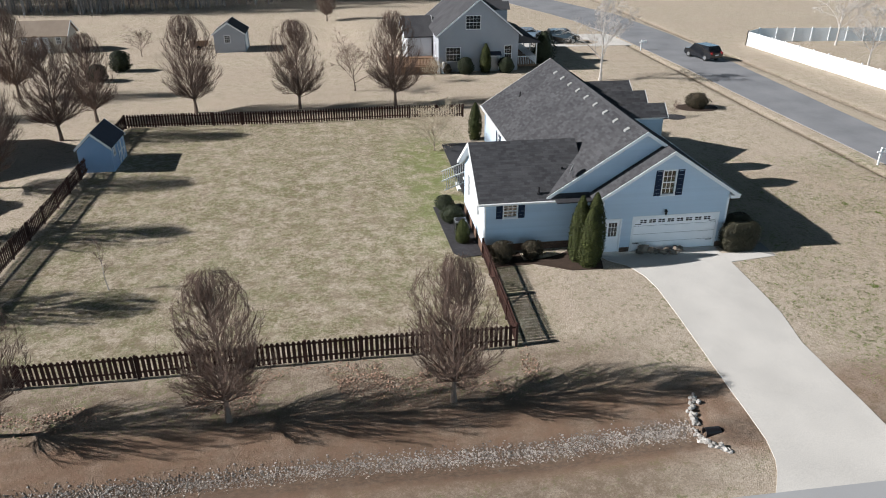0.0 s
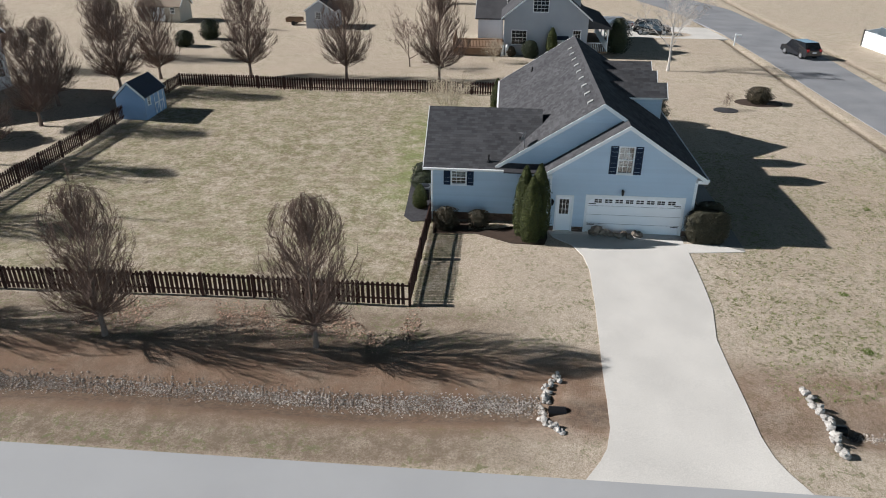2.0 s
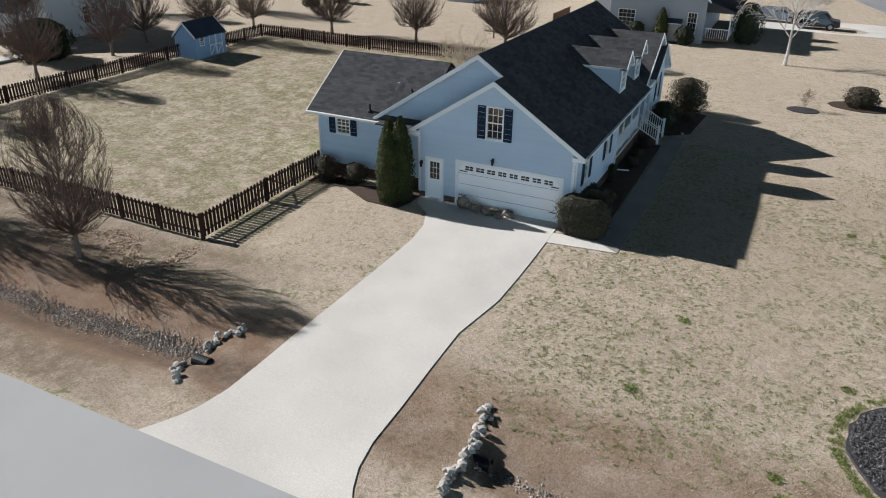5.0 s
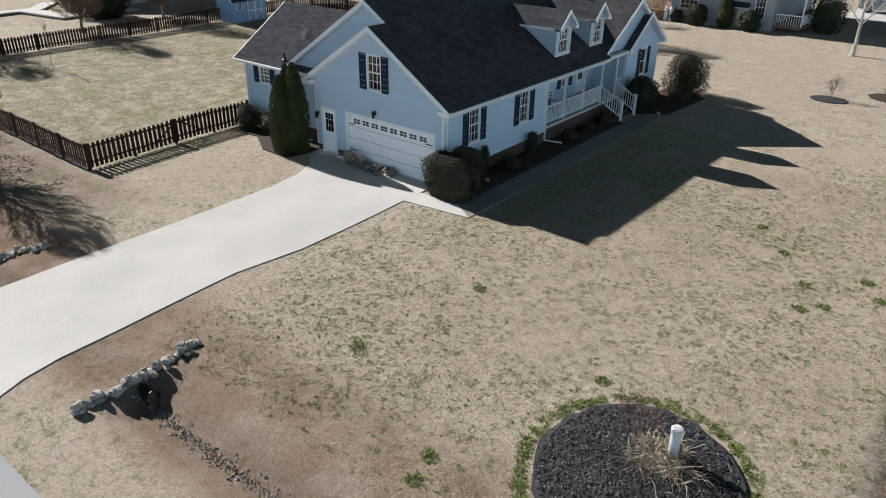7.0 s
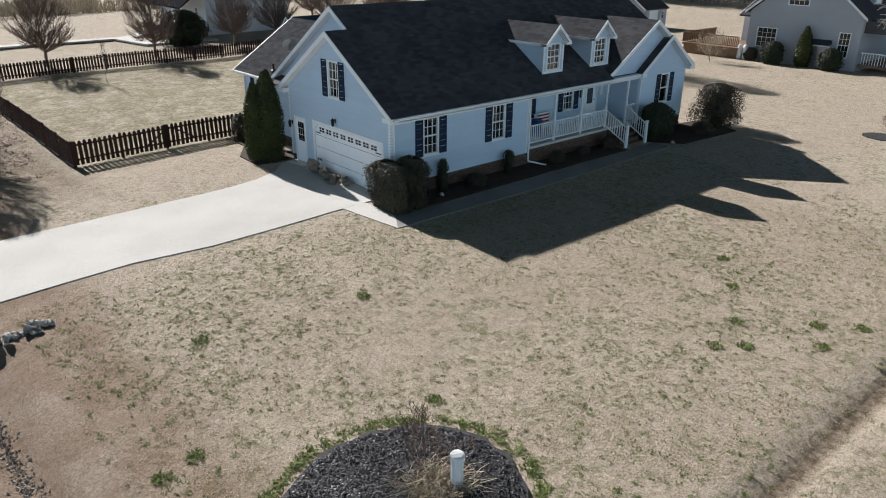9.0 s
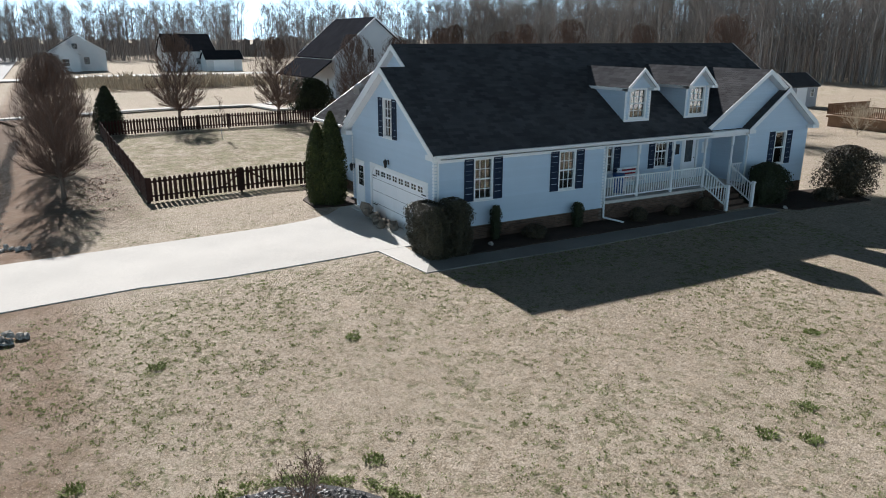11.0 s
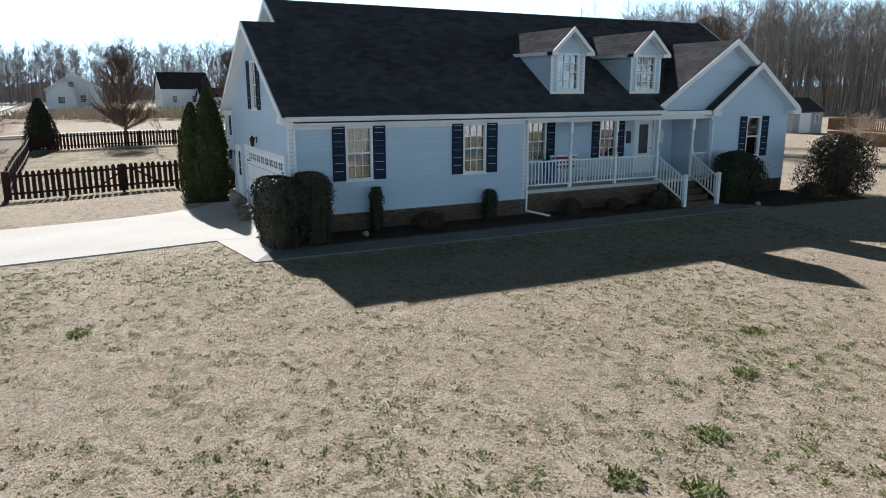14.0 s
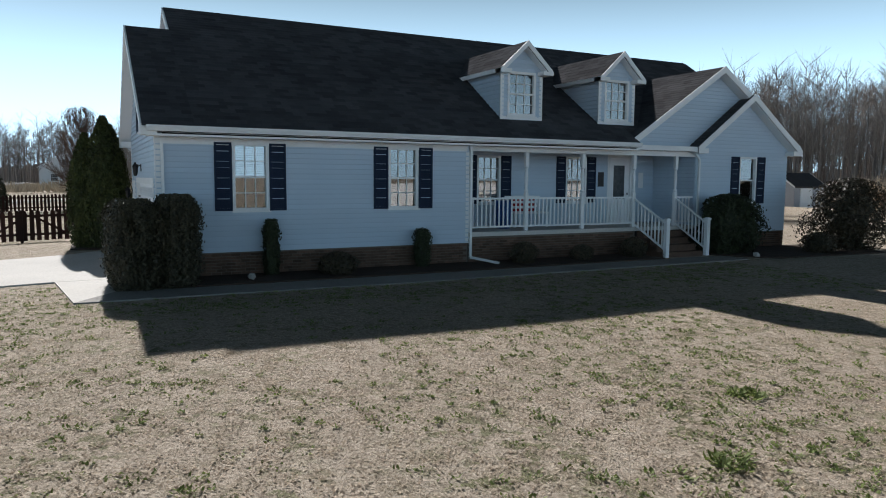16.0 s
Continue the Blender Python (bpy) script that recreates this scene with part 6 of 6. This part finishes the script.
gabled("house", -66.0, -54.2, 16.8, 26.4, 5.0, 4.0, "x", NWHITE, DARKSHINGLE, "white two-storey house with dark roof beyond the fence",
       [("e", 20.6, 1.0, 0.9, 1.6), ("e", 20.6, 4.2, 0.9, 1.6), ("e", 25.0, 1.0, 0.9, 1.6), ("e", 24.6, 4.2, 0.9, 1.6), ("s", -57.0, 1.0, 0.9, 1.6), ("s", -62.5, 1.0, 0.9, 1.6)])
vp = thing("veranda", (-60, 16.4, 0), "dark-roofed veranda before the white two-storey house", "porch")
part("veranda_roof", Shape().prism([(-66.2, 16.42, 4.62), (-66.2, 14.0, 2.85), (-66.2, 14.0, 2.7), (-66.2, 16.42, 4.40)], (12.2, 0, 0)), DARKSHINGLE, vp)
part("veranda_floor", Shape().box(-66.0, -54.2, 14.2, 16.79, -0.3, 0.5), DECKW, vp)
for x in (-65.9, -63, -60, -57, -54.3):
    part("post", Shape().box(x - 0.07, x + 0.07, 14.25, 14.39, 0.5, 2.95), WHITE, vp)
gabled("house", -168, -158, -9, 2, 4.0, 3.4, "x", NWHITE, DARKSHINGLE, "pale two-gabled house at the edge of the far woods", [("e", -7.5, 1.2, 1.2, 1.6), ("e", -2.5, 1.2, 1.2, 1.6), ("e", -4.6, 4.4, 1.2, 1.3)])
gabled("garage_block", -158.3, -155, -8.6, -3.4, 3.6, 2.4, "x", NWHITE, DARKSHINGLE, "pale front gable of the far house", [("e", -6.8, 1.0, 1.4, 1.5)])
gabled("house", -160, -146, 13, 23, 4.2, 3.4, "y", NWHITE, DARKSHINGLE, "long white house with dark roof across the field", [("e", 15, 1.2, 1.0, 1.5), ("e", 19, 1.2, 1.0, 1.5)])
gabled("garage_block", -145.8, -140, 20, 27.5, 2.6, 1.6, "y", NWHITE, DARKSHINGLE, "low white garage beside the far white house", doors=[("e", 21.5, 4.2, 2.2, DOORW)])
gabled("house", -150, -140, 44, 54, 4.0, 3.5, "x", BRICK, DARKSHINGLE, "brown brick house before the far woods", [("e", 46, 1.2, 1.2, 1.6), ("e", 50, 1.2, 1.2, 1.6)])

# sheds
sh_b = gabled("shed", -39.65, -37.35, 17.5, 21.0, 1.75, 1.05, "y", SHEDBLUE, SOLAR, "small blue garden shed inside the fence", [("e", 17.95, 0.95, 0.55, 0.75)], "shed", 0.12)
dd = Shape().box(-37.34, -37.31, 19.0, 20.6, 0.05, 1.7)
dd = part("double_door", dd, SHEDBLUE, sh_b)
for y in (19.02, 19.82):
    part("door_brace", Shape().prism([(-37.30, y + 0.05, 0.1), (-37.30, y + 0.13, 0.1), (-37.30, y + 0.73, 0.85), (-37.30, y + 0.65, 0.85)], (0.015, 0, 0)).box(-37.31, -37.29, y, y + 0.06, 0.05, 1.7).box(-37.31, -37.29, y + 0.7, y + 0.76, 0.05, 1.7).box(-37.31, -37.29, y + 0.06, y + 0.7, 0.84, 0.92), WHITE, dd)
gabled("shed", -37.0, -33.1, 64.4, 69.2, 2.4, 1.3, "y", NBLUE, SHINGLE, "grey shed with white trim on the far lawn", [("s", -35.7, 1.2, 0.8, 1.0), ("e", 67.9, 1.1, 0.7, 0.9)], "shed", 0.2, doors=[("e", 65.4, 1.7, 2.1, DOORW)], drop=-0.8)
gabled("shed", -62.3, -56.1, 67.5, 71.6, 2.2, 1.5, "x", TAN, TANROOF, "tan barn-style shed with cross-braced doors", [("s", -61.7, 1.1, 0.7, 0.9), ("s", -57.5, 1.1, 0.7, 0.9)], "shed", 0.25, doors=[("s", -60.2, 1.8, 2.0, DOORW)], drop=-0.8)

# white vinyl fence
wf = thing("vinyl_fence", (32.2, 55.6, 0), "tall white vinyl panel fence beside the road", "fence")
for a, b in (((32.3, 55.7), (34.9, 20.0)), ((32.3, 55.7), (35.1, 57.8)), ((35.1, 57.8), (64, 55.0))):
    a, b = Vector((*a, 0)), Vector((*b, 0))
    n = int((b - a).length / 2.4)
    side = Vector((-(b - a).y, (b - a).x, 0)).normalized()
    for i in range(n):
        p, q = a.lerp(b, i / n), a.lerp(b, (i + 1) / n)
        up = Vector((0, 0, 1.75))
        part("panel", Shape().prism([p, q, q + up, p + up], side * 0.05), PVC, wf)
        part("post", Shape().box(p.x - 0.07, p.x + 0.07, p.y - 0.07, p.y + 0.07, 0, 1.9), PVC, wf)

# ---- vehicles ----
def car(name, at, turn, paint, label, long=4.7, wide=1.85, high=1.75):
    v = thing(name, (0, 0, 0), label, "car")
    h, w = long / 2, wide / 2
    side = [(-h, 0.45), (-h + 0.1, 0.95), (-h + 0.9, 1.05), (-h + 1.5, high - 0.06), (-h + 1.9, high), (h - 0.7, high - 0.03), (h - 0.25, 1.15), (h - 0.02, 1.0), (h, 0.45), (h - 0.3, 0.3), (-h + 0.3, 0.3)]
    body = Shape()
    n = len(side)
    for y, k in ((-w, 0.0), (-w * 0.97, 1.0), (w * 0.97, 1.0), (w, 0.0)):
        for x, z in side:
            inset = 0.86 if z > 1.3 else 1.0
            body.v.append((x * (0.99 if k == 0 else 1), y * inset, z))
    for j in range(3):
        body.f += [(j * n + i, (j + 1) * n + i, (j + 1) * n + (i + 1) % n, j * n + (i + 1) % n) for i in range(n)]
    body.f += [tuple(range(n - 1, -1, -1)), tuple(range(3 * n, 4 * n))]
    part("body", body, paint, v)
    gm = bpy.data.materials["dark_glass"]
    for s in (-1, 1):
        y = s * w * 0.94
        g = Shape().prism([(-h + 1.2, y, 1.12), (h - 0.55, y, 1.12), (h - 0.8, y * 0.92, high - 0.14), (-h + 1.65, y * 0.92, high - 0.14)], (0, s * 0.015, 0))
        part("side_window", g, gm, v)
        part("tail_lamp", Shape().box(h - 0.12, h + 0.01, *sorted((s * (w - 0.3), s * (w - 0.02))), 0.85, 1.12), REDLENS, v)
        part("headlamp", Shape().box(-h - 0.01, -h + 0.15, *sorted((s * (w - 0.5), s * (w - 0.08))), 0.75, 0.92), PVC, v)
    part("windscreen", Shape().prism([(-h + 0.98, -w * 0.8, 1.10), (-h + 0.98, w * 0.8, 1.10), (-h + 1.46, w * 0.72, high - 0.1), (-h + 1.46, -w * 0.72, high - 0.1)], (-0.02, 0, 0.02)), gm, v)
    part("rear_window", Shape().prism([(h - 0.28, -w * 0.8, 1.18), (h - 0.28, w * 0.8, 1.18), (h - 0.62, w * 0.7, high - 0.12), (h - 0.62, -w * 0.7, high - 0.12)], (0.03, 0, 0.02)), gm, v)
    part("number_plate", Shape().box(h, h + 0.015, -0.26, 0.26, 0.7, 0.83), PVC, v)
    for x in (-h + 0.9, h - 0.95):
        for s in (-1, 1):
            wheel = Shape().tube((x, s * (w - 0.22), 0.36), (x, s * (w + 0.01), 0.36), 0.36, None, 18)
            t = part("wheel", wheel, TYRE, v)
            part("rim", Shape().tube((x, s * (w - 0.02), 0.36), (x, s * (w + 0.02), 0.36), 0.22, None, 12), METAL, t)
    v.matrix_world = pose(at[0], at[1], 0.03, 0, 0, turn)
    return v


car("suv", (22.7, 48.6), -75, CARPAINT, "black sport utility vehicle parked on the road edge")
car("suv", (8.6, 60.8), 178, CARPAINT, "black sport utility vehicle on the neighbour's drive")
car("car", (4.6, 63.8), 175, CARSILVER, "silver-blue car on the neighbour's drive", high=1.5)
slab("neighbour_drive", [(1.8, 58.0), (17.6, 58.0)], [(1.8, 66.5), (16.9, 66.5)], CONCRETE, "pale gravel drive beside the grey house", "driveway", 0.02)
slab("far_path", [(-56.6, -40), (-56.6, 10.0), (-60, 13)], [(-58.0, -40), (-58.0, 9.5), (-61, 12)], CONCRETE, "pale concrete lane beyond the fence", "lane", 0.02)
slab("far_path", [(-56.4, 8.0), (-50.5, 9.0), (-50.0, 16)], [(-57.0, 9.6), (-51.8, 10.2), (-51.6, 16)], CONCRETE, "pale concrete path to the white house", "path", 0.024)
slab("far_street", [(-126, -60), (-126, 60)], [(-133, -60), (-133, 60)], CONCRETE, "pale street across the field", "road", 0.02)
tr = thing("utility_trailer", (-38.9, 63.3, 0), "small dark utility trailer on the far lawn", "trailer")
part("bed", Shape().box(-39.9, -37.7, 62.6, 64.0, 0.45, 0.55).box(-39.9, -37.7, 62.6, 62.65, 0.55, 1.0).box(-39.9, -37.7, 63.95, 64.0, 0.55, 1.0).box(-39.9, -39.85, 62.65, 63.95, 0.55, 1.0), DECKW, tr)
part("tongue", Shape().tube((-37.7, 63.3, 0.5), (-36.6, 63.3, 0.35), 0.04), BLACK, tr)
for y in (62.55, 64.05):
    part("wheel", Shape().tube((-38.8, y - 0.08, 0.3), (-38.8, y + 0.08, 0.3), 0.3, None, 14), TYRE, tr)
tr.matrix_world = Matrix.Translation((-39.6, 67.6, ground_z(-39.6, 67.6)))
def mailbox(x, y, label):
    z = ground_z(x, y)
    mb = thing("mailbox", (x, y, z), label, "mailbox", "mailboxes")
    part("post", Shape().box(x - 0.06, x + 0.06, y - 0.06, y + 0.06, z - 0.1, z + 1.25).box(x - 0.3, x + 0.75, y - 0.045, y + 0.045, z + 0.95, z + 1.04), WHITE, mb)
    part("post_cap", Shape().prism([(x - 0.08, y - 0.08, z + 1.25), (x + 0.08, y - 0.08, z + 1.25), (x, y - 0.08, z + 1.34)], (0, 0.16, 0)), WHITE, mb)
    arch = [(x + 0.15, y + 0.1 * math.cos(k * math.pi / 6), z + 1.14 + 0.1 * math.sin(k * math.pi / 6)) for k in range(7)]
    part("box", Shape().prism([(x + 0.15, y - 0.1, z + 1.04), (x + 0.15, y + 0.1, z + 1.04)] + arch, (0.52, 0, 0)), WHITE, mb)


mailbox(17.3, 54.6, "white mailbox on a post beside the road")
mailbox(18.05, 11.05, "white mailbox on a post before the front lawn")
# far field brush
brush = Shape()
r7 = random.Random(17)
for _ in range(2600):
    x, y = r7.uniform(-104, -88), r7.uniform(-12, 60)
    n = noise.noise(Vector((x * 0.12, y * 0.12, 4.4))) + 0.6 * noise.noise(Vector((x * 0.45, y * 0.45, 8.8)))
    if n < r7.uniform(-0.45, 0.35):
        continue
    s = r7.uniform(0.3, 0.8) + 0.9 * max(0.0, n)
    for _ in range(4):
        c = Vector((x + r7.gauss(0, 0.5), y + r7.gauss(0, 0.5), 0))
        brush.tube(c, c + Vector((r7.gauss(0, 0.5), r7.gauss(0, 0.5), 1.3)) * s, 0.1, 0.03, 3, False)
tagged(part("field_brush", brush, STRAW), "dry tan brush at the field's edge", "brush", kind="stuff")

# ---- back steps, air conditioner, porch things ----
st = thing("back_steps", (-13.0, 12.0, 0), "white wooden back steps with lattice skirt", "steps")
part("landing", Shape().box(-12.6, -9.87, 9.6, 12.6, 0.55, 0.68), DECKW, st)
for i in range(3):
    part("step", Shape().box(-13.5 - 0.28 * i + 0.6, -12.6 - 0.28 * i + 0.3, 10.2, 11.6, 0.0, 0.5 - 0.17 * i), WHITE, st)
for y in (10.1, 11.7, 12.6):
    rr = Shape()
    a, b = (-12.6, 0.68), ((-14.4, 0.0) if y < 12 else (-9.9, 0.68))
    up = Vector((0, 0, 1))
    p, q = Vector((a[0], y, a[1])), Vector((b[0], y, b[1]))
    for z in (0.85, 0.12):
        rr.prism([p + up * z, q + up * z, q + up * (z + 0.07), p + up * (z + 0.07)], (0, 0.06, 0))
    for k in range(1, 12):
        c = p.lerp(q, k / 12)
        rr.box(c.x - 0.02, c.x + 0.02, y + 0.01, y + 0.05, c.z + 0.12, c.z + 0.86)
    part("railing", rr, WHITE, st)
lt = Shape()
for k in range(-6, 14):
    lt.prism([(-12.62, 9.6 + k * 0.22, 0.0), (-12.62, 9.66 + k * 0.22, 0.0), (-12.62, 10.2 + k * 0.22, 0.54), (-12.62, 10.14 + k * 0.22, 0.54)], (-0.02, 0, 0)) if 9.6 <= 9.6 + k * 0.22 and 10.2 + k * 0.22 <= 12.6 else None
part("lattice", lt, WHITE, st)
ac = thing("air_conditioner", (-14.2, 4.3, 0), "grey outdoor air conditioner beside the wing wall", "air conditioner")
part("casing", Shape().box(-14.6, -13.9, 3.95, 4.65, -0.3, 0.6), METAL, ac)
part("top_grille", Shape().lathe((-14.25, 4.3, 0.6), [(0.32, 0), (0.30, 0.04), (0.1, 0.05)], 18), BLACK, ac)
part("fins", Shape().box(-14.62, -14.6, 4.0, 4.6, -0.25, 0.5).box(-14.55, -13.95, 3.93, 3.95, -0.25, 0.5), BLACK, ac)
bench = thing("porch_bench", (-1.2, 10.0, 0.79), "white slatted bench with a striped red cloth on the porch", "bench")
part("seat", Shape().box(-1.5, -1.0, 9.5, 10.7, 1.18, 1.23), WHITE, bench)
for z in (1.35, 1.48, 1.61):
    part("back_slat", Shape().box(-1.52, -1.48, 9.5, 10.7, z, z + 0.07), WHITE, bench)
for y in (9.52, 10.63):
    for x in (-1.5, -1.05):
        part("leg", Shape().box(x, x + 0.05, y, y + 0.05, 0.79, 1.65 if x < -1.4 else 1.18), WHITE, bench)
cl = thing("striped_cloth", (-1.2, 9.9, 1.25), "red and white striped cloth over the bench back", "cloth")
for i in range(6):
    part("stripe", Shape().box(-1.475, -1.45, 9.75, 10.5, 1.24 + i * 0.075, 1.24 + i * 0.075 + 0.074), RED if i % 2 == 0 else WHITE, cl)
bn = thing("storage_bin", (-0.9, 9.1, 0.79), "blue plastic bin standing on the porch", "bin")
part("bin", Shape().lathe((-1.0, 9.15, 0.79), [(0.2, 0), (0.25, 0.75), (0.27, 0.77), (0.24, 0.78)], 16), BLUE, bn)
part("wall_plaque", Shape().box(PX + 0.02, PX + 0.04, 13.1, 13.32, 1.95, 2.4), BLACK, house)
part("number_sign", Shape().box(PX + 0.02, PX + 0.035, 14.75, 14.95, 1.9, 2.4), PVC, house)
